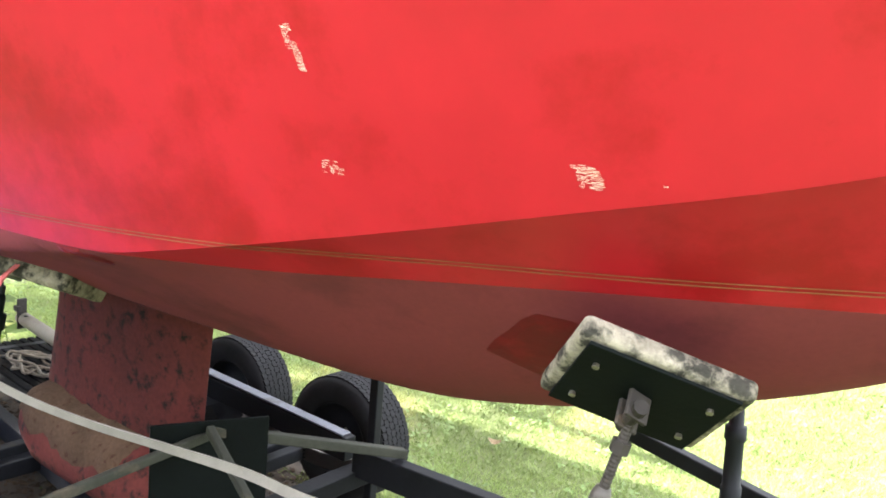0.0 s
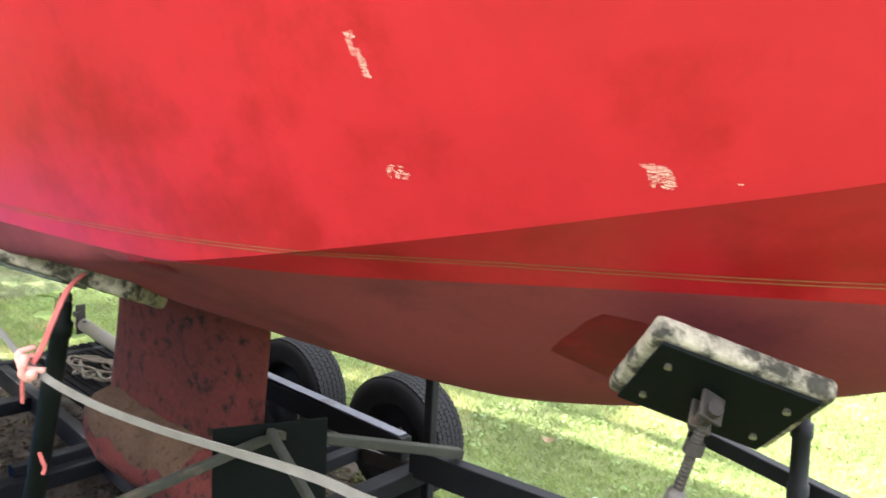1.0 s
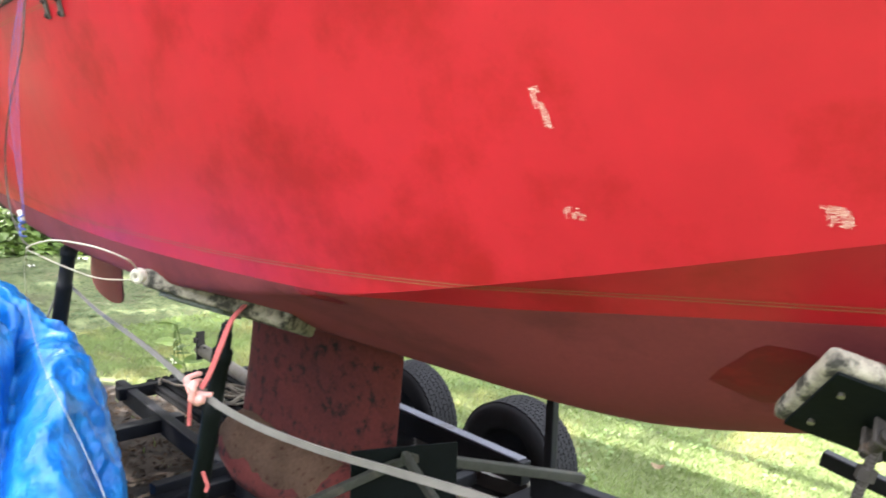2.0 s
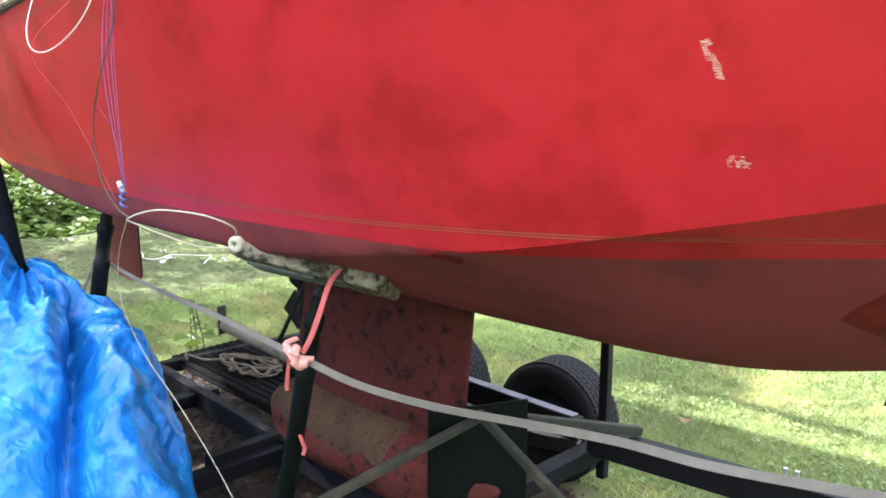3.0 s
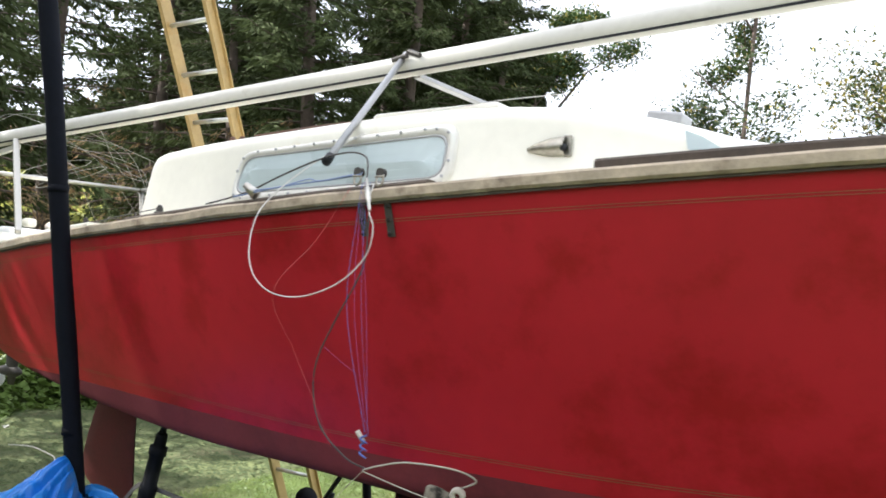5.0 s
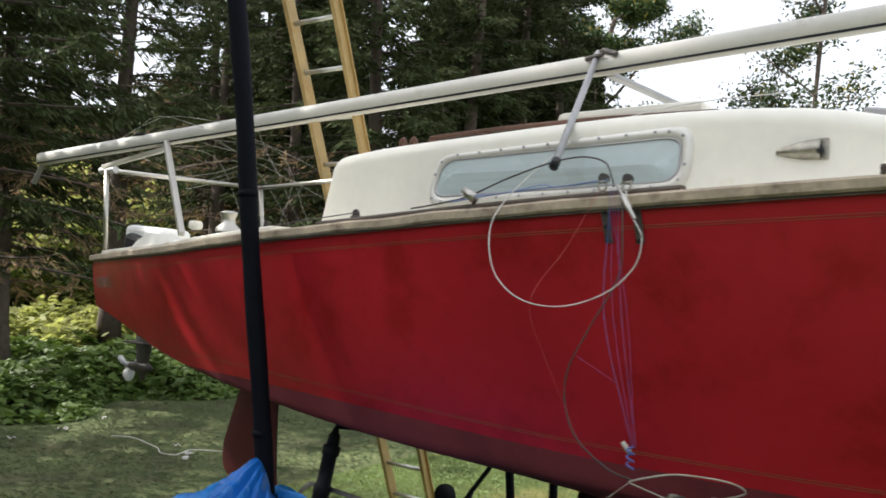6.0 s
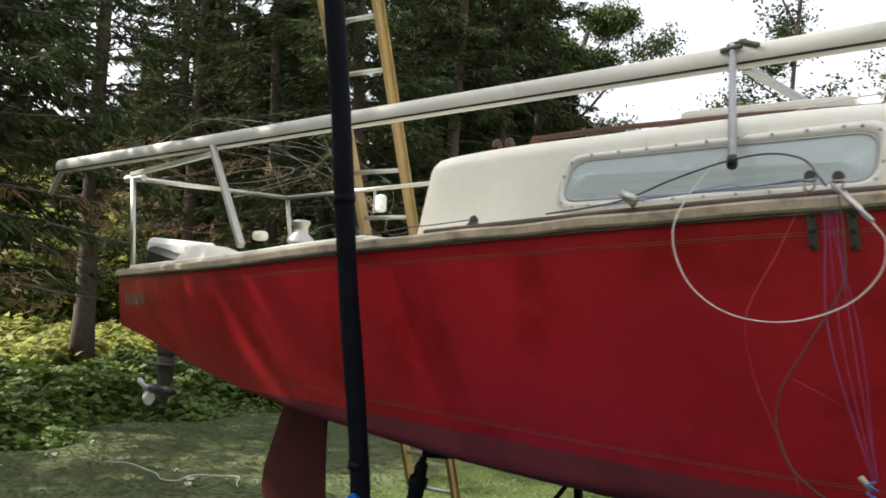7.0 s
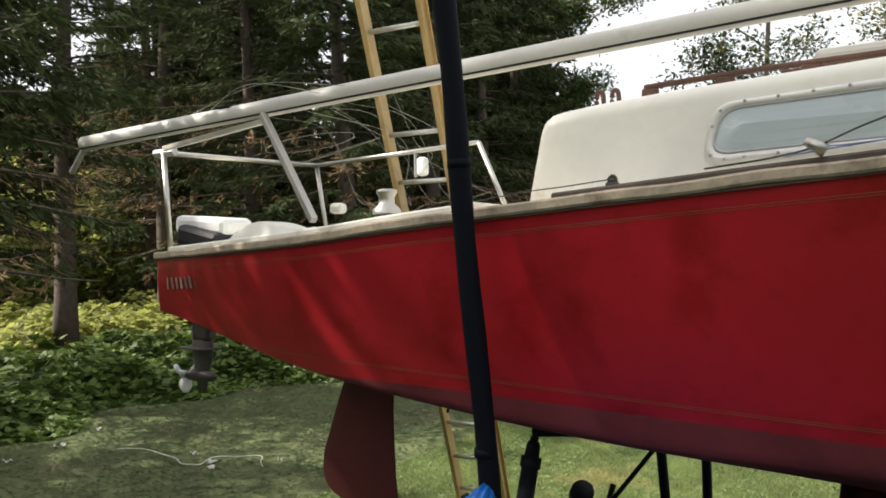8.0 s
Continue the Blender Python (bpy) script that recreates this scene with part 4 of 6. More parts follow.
cord("long_string", [(-1.24, -1.29, 1.27), (-1.32, -1.27, 1.20), (-1.40, -1.24, 1.12), (-1.43, -1.22, 1.03), (-1.36, -1.21, 0.92), (-1.20, -1.20, 0.80), (-1.04, -1.20, 0.68), (-0.80, -1.20, 0.45), (-0.55, -1.22, 0.2), (-0.35, -1.25, -0.05)], 0.0009, M_CORD, "thin pale string running down to the ground", "cord")
cord("blue_cord", [(-1.36, -1.215, 1.945), (-1.48, -1.19, 1.938), (-1.60, -1.185, 1.930), (-1.74, -1.165, 1.918), (-1.86, -1.15, 1.905)], 0.0022, M_PALEBLUE, "faded blue cord lying along the toe rail", "cord")
cord("blue_cord", [(-1.36, -1.21, 1.95), (-1.5, -1.20, 1.935), (-1.55, -1.19, 1.942), (-1.66, -1.18, 1.925), (-1.8, -1.155, 1.92)], 0.0017, M_PALEBLUE, "faded blue cord lying along the toe rail", "cord")
cord("thin_line", [(-2.86, -0.93, 1.845), (-2.72, -0.97, 1.852), (-2.58, -0.99, 1.868), (-2.44, -1.03, 1.874), (-2.30, -1.06, 1.884)], 0.0018, M_SKEG, "thin dark line lying along the side deck", "cord")
# slack rigging bundled under the mast
rnd = random.Random(11)
for i in range(8):
    x0 = -3.95 + 0.9 * rnd.random()
    a = on_mast(x0) + Vector((0, -0.02, -0.04))
    sag = 1.95 + 0.25 * rnd.random()
    end = Vector((-3.05 - 0.4 * rnd.random(), -0.55 + 0.5 * rnd.random(), 1.90 + 0.05 * rnd.random()))
    m1 = a.lerp(end, 0.35) + Vector((0.1 * rnd.random(), 0.25 * rnd.random(), 0.10 * rnd.uniform(-1, 1)))
    m2 = a.lerp(end, 0.7) + Vector((0.1 * rnd.uniform(-1, 1), 0.2 * rnd.random(), -0.05 + 0.08 * rnd.uniform(-1, 1)))
    cord("slack_wire", [a, m1, m2, end], 0.0009, M_THINWIRE, "thin slack rigging wire hanging under the mast", "wire", n=5, group="slack rigging wires")
for i in range(2):
    c = Vector((-3.75 + 0.12 * i, -0.5, 2.15 - 0.05 * i))
    cord("slack_wire", [c + Vector((0.22 * math.cos(k * 0.8), 0.1 * math.sin(k * 0.8), 0.05 * math.sin(k * 0.8 + i))) for k in range(9)], 0.0012, M_THINWIRE, "thin slack rigging wire hanging under the mast", "wire", n=5, group="slack rigging wires")
for i, (a, b) in enumerate((((-4.35, -0.58, 2.30), (-3.45, -0.66, 2.32)), ((-4.2, -0.6, 2.31), (-3.55, -0.68, 2.30)))):
    a, b = Vector(a), Vector(b)
    cord("slack_wire", [a, a.lerp(b, 0.3) + Vector((0, -0.02, 0.045 + 0.02 * i)), a.lerp(b, 0.6) + Vector((0, -0.03, 0.06)), b], 0.0013, M_THINWIRE, "thin slack rigging wire hanging under the mast", "wire", n=5, group="slack rigging wires")

# ---- outboard motor on the transom ----
motor = thing("outboard_motor", "small white and black outboard motor on the transom", "outboard motor", at=(-4.95, 0.12, 1.50))


def soft_box(size, m, bevel=0.03):
    return box(bmesh.new(), size, m, bevel)


part("cowl", soft_box((0.36, 0.22, 0.10), pose(0.085, -0.06, 0.355, 0, 4, 0), 0.03), M_WHITE, motor, "white engine cowl")
part("cowl_band", soft_box((0.30, 0.25, 0.11), pose(0.115, -0.095, 0.285, 0, 12, 0), 0.03), M_DARKPL, motor, "black lower cowl")
part("clamp_bracket", soft_box((0.20, 0.2, 0.26), pose(0.13, 0, 0.09), 0.012), M_SKEG, motor)
part("drive_shaft", soft_box((0.13, 0.07, 0.42), pose(-0.06, 0, -0.05), 0.02), M_SKEG, motor)
bm = bmesh.new()
box(bm, (0.20, 0.13, 0.012), pose(-0.09, 0, -0.30), 0.004)
part("cavitation_plate", bm, M_SKEG, motor, "flat grey plate")
bm = foil_rows(bmesh.new(), [(-0.15, 0.0, -0.18, 0.06, 0), (-0.14, 0.01, -0.34, 0.055, 0), (-0.13, -0.02, -0.42, 0.04, 0), (-0.10, -0.04, -0.53, 0.02, 0)])
part("gear_leg", bm, M_SKEG, motor, "oily grey gear leg", True)
bm = bmesh.new()
tube(bm, [(0.03, 0, -0.45), (-0.02, 0, -0.45), (-0.1, 0, -0.45), (-0.17, 0, -0.45), (-0.21, 0, -0.45)], 0.03, 12, taper=[0.008, 0.03, 0.034, 0.028, 0.012])
part("gearcase", bm, M_SKEG, motor, "", True)
prop = part("propeller", tube(bmesh.new(), [(-0.17, 0, -0.45), (-0.23, 0, -0.45)], 0.02, 12), M_GREYP, motor, "pale worn propeller", True)
for k in range(3):
    bm = bmesh.new()
    rows = []
    for i in range(6):
        r = 0.015 + 0.085 * i / 5
        w = 0.05 * math.sin(math.pi * (0.25 + 0.7 * i / 5)) + 0.006
        rows.append([bm.verts.new((-0.20 + w * s * 0.5, r * math.cos(k * 2.094 + 0.5 + s * w * 8), -0.45 + r * math.sin(k * 2.094 + 0.5 + s * w * 8))) for s in (-1, 0, 1)])
    grid_faces(bm, rows)
    blade = part("blade", bm, M_WHITE, prop, "", True)
    md = blade.modifiers.new("thickness", "SOLIDIFY")
    md.thickness = 0.004

# ---- trailer ----
trailer = thing("boat_trailer", "dark painted steel boat trailer with a ribbed deck", "trailer", at=(-1.6, -0.2, 0.2))
t_inv = Matrix.Translation((1.6, 0.2, -0.2))


def trailer_part(name, bm, material, label="", smooth=False, parent=None):
    ob = part(name, bm, material, parent or trailer, label, smooth)
    if parent is None:
        ob.matrix_parent_inverse = t_inv
    return ob


def bar(name, a, b, w, h, material=M_NAVY, label=""):
    return trailer_part(name, beam(bmesh.new(), a, b, w, h, 0.004), material, label)


bar("side_beam", (-3.45, -0.12, 0.15), (-0.55, -0.43, 0.15), 0.05, 0.09)
bar("side_beam", (-2.2, 0.30, 0.38), (-1.02, 0.275, 0.36), 0.05, 0.085, label="dark beam with a painted reflection along its top edge")
bar("side_beam", (-0.95, 0.235, 0.355), (1.5, 0.36, 0.36), 0.05, 0.10)
bar("tongue_beam", (-0.03, 0.30, 0.7235), (1.5, 0.30, 0.44), 0.035, 0.042)
bar("outer_beam", (-3.3, -0.95, 0.12), (-0.9, -1.02, 0.12), 0.05, 0.08)
bar("cross_beam", (-2.06, -0.98, 0.15), (-2.04, -0.15, 0.15), 0.07, 0.06)
bar("cross_beam", (-2.86, -0.97, 0.15), (-2.82, -0.1, 0.15), 0.07, 0.06)
bar("cross_beam", (-3.30, -0.2, 0.17), (-3.17, 0.95, 0.17), 0.05, 0.06)
bar("cross_beam", (-1.5, -0.35, 0.16), (-1.45, 0.5, 0.22), 0.06, 0.06, label="pale-edged cross beam")
bar("cross_beam", (-1.05, -0.3, 0.24), (-0.95, 0.3, 0.3), 0.07, 0.06)
# thin pale bar laid on the beam as its painted top reflection
bar("top_strip", (-2.0, 0.30, 0.428), (-1.04, 0.276, 0.406), 0.045, 0.006, M_EDGESHEEN, "pale strip painted as the reflection on the beam's top edge")
bar("angle_iron", (-0.972, -0.30, 0.602), (-1.045, -0.95, 0.503), 0.022, 0.026, M_DUSTY)
bar("angle_iron", (-1.045, -0.95, 0.503), (-1.06, -0.99, 0.14), 0.022, 0.026, M_DUSTY)
bar("angle_iron", (-0.965, -0.363, 0.618), (-0.30, -0.59, 0.452), 0.022, 0.026, M_DUSTY)
bar("angle_iron", (-0.985, -0.36, 0.61), (-0.775, 0.27, 0.425), 0.035, 0.03, M_DUSTY)
bar("upright", (-0.925, 0.285, 0.2), (-0.925, 0.285, 0.93), 0.034, 0.034, M_NAVY)
bm = bmesh.new()
box(bm, (0.012, 0.324, 0.52), pose(-0.976, -0.35, 0.376, 0, 0, -27), 0.002)
trailer_part("keel_guide", bm, M_GREEN, "dark green steel keel guide plate")
bar("axle", (-1.38, -0.6, 0.20), (-1.38, 0.62, 0.20), 0.05, 0.05)
bar("axle", (-2.09, -0.6, 0.19), (-2.09, 0.65, 0.19), 0.05, 0.05)
for i in range(5):
    bm = bmesh.new()
    tube(bm, smooth_line([(-1.72, 0.40, 0.27 - 0.014 * i), (-1.5, 0.40, 0.25 - 0.014 * i), (-1.3, 0.40, 0.235 - 0.014 * i), (-1.1, 0.40, 0.26 - 0.014 * i)], 4), 0.02, 4, flat=0.3)
    trailer_part("leaf_spring", bm, M_SKEG)
for x in (-0.28, -0.245):
    bm = bmesh.new()
    tube(bm, [(x, 0.272, 0.39), (x, 0.272, 0.445)], 0.008, 8)
    trailer_part("stud_bolt", bm, M_GREYP)
# ribbed deck boards
for i in range(10):
    y0 = -0.10 + i * 0.043
    bm = bmesh.new()
    beam(bm, (-3.36, y0 + 0.10, 0.188), (-1.50, y0 - 0.06, 0.188), 0.034, 0.022, 0.005)
    trailer_part("deck_rib", bm, M_DECK)
bm = bmesh.new()
beam(bm, (-3.36, 0.19, 0.172), (-1.5, 0.03, 0.172), 0.44, 0.012, 0.002)
trailer_part("deck_plate", bm, M_DECK, "black ribbed rubber deck")
bm = bmesh.new()
box(bm, (0.8, 0.14, 0.04), pose(-1.45, -0.25, 0.185), 0.006)
trailer_part("keel_bed", bm, M_DECK, "dark block under the keel")


def wheel(at):
    bm = bmesh.new()
    prof = [(0.152, -0.08), (0.145, -0.06), (0.136, -0.03), (0.085, -0.02), (0.066, -0.04), (0.035, -0.045), (0.001, -0.045)]
    rows = [[bm.verts.new((r * math.cos(k * math.tau / 32), y, r * math.sin(k * math.tau / 32))) for k in range(32)] for r, y in prof]
    grid_faces(bm, rows, close=True)
    base = trailer_part("wheel", bm, M_BLACKP, "dark steel rim with a black treaded tyre", True)
    base.location = at
    bm = bmesh.new()
    prof = [(0.150, -0.075), (0.17, -0.090), (0.210, -0.095), (0.238, -0.088), (0.252, -0.076), (0.254, -0.03), (0.254, 0.03), (0.252, 0.076), (0.238, 0.088), (0.210, 0.095), (0.17, 0.090), (0.150, 0.075)]
    rows = [[bm.verts.new((r * math.cos(k * math.tau / 56), y, r * math.sin(k * math.tau / 56))) for k in range(56)] for r, y in prof]
    grid_faces(bm, rows, close=True)
    part("tyre", bm, M_TYRE, base, "worn black tyre", True)
    bm = bmesh.new()
    for k in range(56):
        for j, y in enumerate((-0.062, -0.037, -0.0125, 0.0125, 0.037, 0.062)):
            a = (k + 0.5 * (j % 2)) * math.tau / 56
            m = Matrix.Rotation(-a, 4, "Y") @ Matrix.Translation((0.2535, y, 0)) @ Matrix.Rotation(0.25 * (-1) ** j, 4, "X")
            bmesh.ops.create_cube(bm, size=1, matrix=m @ Matrix.Diagonal((0.011, 0.0226, 0.0258, 1)))
    tagged(part("tread", bm, M_TYRE, base), kind="stuff")
    bm = bmesh.new()
    box(bm, (0.03, 0.01, 0.012), pose(0.05, -0.07, 0.05, 0, 40, 0), 0.002)
    part("grease_cap", bm, M_CHROME, base)
    return base


wheel((-1.38, 0.66, 0.195))
wheel((-2.09, 0.69, 0.185))


def stand_pad(centre, long_dir, inward, length, width, thick, plate_mat, group):
    """A carpeted bearing pad on its steel plate, pressed against the hull."""
    ex = Vector(long_dir).normalized()
    ez = Vector(inward).normalized()
    ex = (ex - ez * ex.dot(ez)).normalized()
    ey = ez.cross(ex)
    m = Matrix((ex, ey, ez)).transposed().to_4x4()
    m.translation = centre
    pad = new("support_pad")
    pad.matrix_world = m
    tagged(pad, "mildewed carpet-covered pad on a dark steel plate under the hull", "support pad", group)
    bm = bmesh.new()
    box(bm, (length, width, thick), pose(0, 0, thick / 2), 0.010)
    for _ in range(2):
        bmesh.ops.subdivide_edges(bm, edges=[e for e in bm.edges if e.calc_length() > 0.03], cuts=2, use_grid_fill=True)
    for v in bm.verts:
        v.co += Vector((1, 1, 1)) * 0.003 * noise.noise(v.co * 40)
    part("carpet", bm, M_CARPET, pad, "cream carpet black with mildew", True)
    bm = bmesh.new()
    if plate_mat is M_GREEN:
        box(bm, (length * 0.86, width * 0.90, 0.006), pose(0, 0, -0.005), 0.0015)
    else:
        box(bm, (length * 0.44, width * 0.62, 0.009), pose(-length * 0.19, 0.01, -0.005, 0, -1, 3), 0.003)
    plate = part("plate", bm, plate_mat, pad, "dark green steel plate" if plate_mat is M_GREEN else "pale mildewed board")
    if plate_mat is not M_GREEN:
        return pad, m
    for sx in (-1, 1):
        for sy in (-1, 1):
            bm = bmesh.new()
            bmesh.ops.create_cone(bm, cap_ends=True, segments=6, radius1=0.0055, radius2=0.0045, depth=0.006, matrix=pose(sx * length * 0.33, sy * width * 0.24, -0.011))
            part("bolt", bm, M_CHROME, plate, "worn bolt head")
    return pad, m


pad1, m1 = stand_pad((0.408, -0.716, 1.183), (0.168, 0.10, -0.068), (-0.20, 0.69, 0.69), 0.243, 0.20, 0.031, M_GREEN, "hull support pads")
bm = bmesh.new()
for s in (-1, 1):
    box(bm, (0.036, 0.007, 0.04), pose(-0.005, s * 0.018, -0.028, 0, 0, 20), 0.002)
part("fork", bm, M_RUSTY, pad1, "rusty fork")
bm = bmesh.new()
tube(bm, [(-0.005, -0.035, -0.035), (-0.005, 0.035, -0.035)], 0.011, 10)
part("pivot_pin", bm, M_RUSTY, pad1)


def screw_stand(top, foot, tube_mat, label, screw=0.22, r_tube=0.026):
    top, foot = Vector(top), Vector(foot)
    d = (foot - top).normalized()
    st = thing("screw_stand", label, "stand", "screw stands", at=foot)
    inv = Matrix.Translation(-foot)

    def p(name, bm, m_, lab="", sm=True):
        ob = part(name, bm, m_, st, lab, sm)
        ob.matrix_parent_inverse = inv
        return ob
    bm = bmesh.new()
    n = int(screw / 0.003)
    tube(bm, [top + d * screw * i / n for i in range(n + 1)], 0.01, 10, taper=[0.0080 if i % 2 else 0.0070 for i in range(n + 1)])
    p("screw_rod", bm, M_RUSTY if screw > 0.06 else M_BLACKP, "threaded rod", False)
    bm = bmesh.new()
    tube(bm, [top + d * screw * 0.30, top + d * (screw * 0.30 + 0.018)], 0.014, 6)
    p("nut", bm, M_RUSTY if screw > 0.06 else M_BLACKP, "", False)
    bm = bmesh.new()
    a = top + d * screw * 0.85
    tube(bm, [a, a + d * 0.012, a + d * 0.05, a + d * 0.052, a + d * 0.085, a + d * 0.09, a + d * 0.20, a + d * 0.203, a + d * 0.235, a + d * 0.238, foot], r_tube, 16,
         taper=[r_tube * 0.55, r_tube * 0.72, r_tube * 0.75, r_tube * 1.06, r_tube * 1.06, r_tube * 0.88, r_tube * 0.9, r_tube * 1.04, r_tube * 1.04, r_tube, r_tube])
    p("tube", bm, tube_mat)
    bm = bmesh.new()
    box(bm, (0.12, 0.12, 0.012), Matrix.Translation(foot), 0.002)
    p("foot_plate", bm, tube_mat, "", False)
    return st


screw_stand((0.410, -0.737, 1.161), (0.20, -0.88, 0.14), M_SKEG, "grey screw stand under the forward pad", 0.13, 0.020)
pad2, m2 = stand_pad((-1.12, -0.85, 1.085), (0.30, 0.16, -0.075), (-0.03, 0.40, 0.91), 0.42, 0.20, 0.045, M_BOARD, "hull support pads")
screw_stand((-1.055, -0.885, 1.08), (-1.19, -0.985, 0.165), M_GREEN, "dark green screw stand tied with a strap", 0.03, 0.0245)
screw_stand((-2.715, -0.62, 1.105), (-2.84, -0.73, 0.16), M_BLACKP, "black screw stand under the quarter", 0.03, 0.032)
screw_stand((0.27, 0.2, 0.97), (0.30, 0.2, 0.42), M_BLACKP, "black screw stand on the far side", 0.07, 0.024)
screw_stand((-2.50, 0.74, 1.14), (-2.49, 0.78, 0.0), M_BLACKP, "black screw stand on the far side", 0.05, 0.022)
screw_stand((-2.67, 0.56, 1.10), (-2.60, 0.62, 0.0), M_BLACKP, "black screw stand on the far side", 0.05, 0.022)
brace = part("brace", beam(bmesh.new(), (-2.60, 0.44, 0.90), (-3.16, 0.52, 0.19), 0.018, 0.018, 0.002), M_BLACKP, None)
tagged(brace, "thin black steel brace under the hull", "brace")
# bracket bits under the quarter
bm = bmesh.new()
box(bm, (0.16, 0.08, 0.03), pose(-2.66, -0.56, 1.115, 8, -4, 10), 0.006)
box(bm, (0.05, 0.05, 0.04), pose(-2.52, -0.5, 1.10, 8, 20, 10), 0.008)
tagged(part("stand_head", bm, M_BLACKP, None), "black bearing head on the quarter stand", "bearing")

# jack on the far side of the trailer
jack = thing("trailer_jack", "black trailer jack with a round gearbox", "jack", at=(-3.06, 0.60, 0.2))
bm = bmesh.new()
bmesh.ops.create_cone(bm, cap_ends=True, segments=20, radius1=0.055, radius2=0.055, depth=0.09, matrix=pose(0.02, 0, 0.36, 60, 0, 30))
part("gearbox", bm, M_BLACKP, jack, "", True)
bm = bmesh.new()
tube(bm, [(0.03, 0.02, 0.0), (0.03, 0.0, 0.33)], 0.035, 12)
part("jack_tube", bm, M_BLACKP, jack, "", True)
bm = bmesh.new()
box(bm, (0.16, 0.012, 0.16), pose(-0.03, 0, 0.18, 0, 40, 0), 0.003)
part("gusset", bm, M_BLACKP, jack)
bm = bmesh.new()
tube(bm, [(0.06, 0, 0.02), (0.17, 0.02, 0.42)], 0.014, 8)
part("crank_bar", bm, M_BLACKP, jack, "", True)

# webbing strap tied round the stands, and the faded red tie
def ribbon(pts, w, th, k=10):
    line = smooth_line(pts, k)
    bm = bmesh.new()
    rows = []
    for i, p in enumerate(line):
        d = (line[min(i + 1, len(line) - 1)] - line[max(i - 1, 0)]).normalized()
        s = d.cross(Vector((0.2, -1, 0.15))).normalized()
        o = s.cross(d)
        twist = 0.25 * math.sin(i * 0.13)
        s, o = s * math.cos(twist) + o * math.sin(twist), o * math.cos(twist) - s * math.sin(twist)
        rows.append([bm.verts.new(p + s * w / 2 * a + o * th / 2 * b) for a, b in ((-1, -1), (1, -1), (1, 1), (-1, 1))])
    grid_faces(bm, rows, close=True)
    bm.faces.new(rows[0]), bm.faces.new(rows[-1][::-1])
    return bm


strap = part("webbing_strap", ribbon([(-2.97, -0.66, 0.62), (-2.93, -0.64, 0.74), (-2.86, -0.615, 0.85), (-2.76, -0.615, 0.862), (-2.2, -0.735, 0.875), (-1.5, -0.875, 0.905), (-1.02, -0.985, 0.925), (-0.84, -0.955, 0.89), (-0.64, -0.915, 0.878), (-0.40, -0.905, 0.902), (-0.18, -0.90, 0.925), (0.02, -0.895, 0.933), (0.34, -0.82, 0.945)], 0.017, 0.004), M_STRAP, None)
tagged(strap, "long grey webbing strap with pink stains tied between the stands", "strap")
tie = thing("strap_tie", "faded red strap knotted round the green stand", "strap", at=(-1.0, -0.98, 0.93))
t2 = Matrix.Translation((1.0, 0.98, -0.93))
for pts, w in (([(-0.985, -0.88, 1.13), (-0.972, -0.925, 1.10), (-0.965, -0.965, 1.03), (-0.975, -0.985, 0.975), (-0.985, -1.0, 0.945)], 0.013), ([(-1.035, -0.992, 0.945), (-1.047, -0.994, 0.90), (-1.058, -0.992, 0.86), (-1.064, -0.99, 0.83)], 0.009), ([(-1.055, -0.960, 0.705), (-1.050, -0.956, 0.685), (-1.047, -0.952, 0.668), (-1.05, -0.956, 0.652)], 0.009)):
    ob = part("strap_end", ribbon(pts, w, 0.004, 6), M_PINK, tie)
    ob.matrix_parent_inverse = t2
bm = bmesh.new()
for k in range(2):
    tube(bm, smooth_line([(-1.055, -0.965, 0.958 - 0.016 * k), (-1.045, -1.0, 0.956 - 0.014 * k), (-1.01, -1.012, 0.945 - 0.010 * k), (-0.985, -1.005, 0.935 - 0.006 * k), (-0.968, -0.98, 0.93)], 5), 0.010, 7, flat=0.6)
tube(bm, smooth_line([(-0.992, -1.01, 0.962), (-0.982, -1.022, 0.945), (-0.985, -1.02, 0.922), (-0.975, -1.005, 0.915)], 4), 0.010, 7)
bmesh.ops.create_uvsphere(bm, u_segments=10, v_segments=7, radius=0.013, matrix=Matrix.Translation((-0.968, -1.01, 0.925)))
for v in bm.verts:
    v.co += Vector((1, 1, 1)) * 0.003 * noise.noise(v.co * 70)
ob = part("tie_knot", bm, mat("pink_webbing", (0.62, 0.31, 0.27), 0.9, var=0.2, scale=30, bump=0.4, second=(0.75, 0.22, 0.2), patch=0.4, patch_scale=30), tie, "pale pink knot", True)
ob.matrix_parent_inverse = t2

# things lying on the trailer
pipe = thing("plastic_pipe", "grey-white plastic pipe lying on the trailer", "pipe", at=(-2.97, 0.295, 0.262))
bm = bmesh.new()
rows = []
pa, pb = Vector((-0.45, 0.035, 0.03)), Vector((0.55, -0.045, -0.02))
pd = (pb - pa).normalized()
ps, pu = pd.cross(Vector((0, 0, 1))).normalized(), Vector((0, 0, 1))
for q, r in ((pa, 0.028), (pa, 0.034), (pb, 0.034), (pb, 0.028), (pa, 0.028)):
    rows.append([bm.verts.new(q + ps * r * math.cos(k * math.tau / 20) + pu * r * math.sin(k * math.tau / 20)) for k in range(20)])
grid_faces(bm, rows, close=True)
part("pipe_wall", bm, mat("grey_pipe", (0.175, 0.155, 0.125), 0.6, var=0.15, bump=0.1, second=(0.13, 0.11, 0.08), patch=0.42, patch_scale=8), pipe, "", True)
bm = bmesh.new()
bmesh.ops.create_cone(bm, cap_ends=True, segments=10, radius1=0.01, radius2=0.01, depth=0.005, matrix=Matrix.Translation(pa + pd * 0.10 + Vector((0, -0.02, 0.037))))
part("pipe_screw", bm, M_DARKPL, pipe)
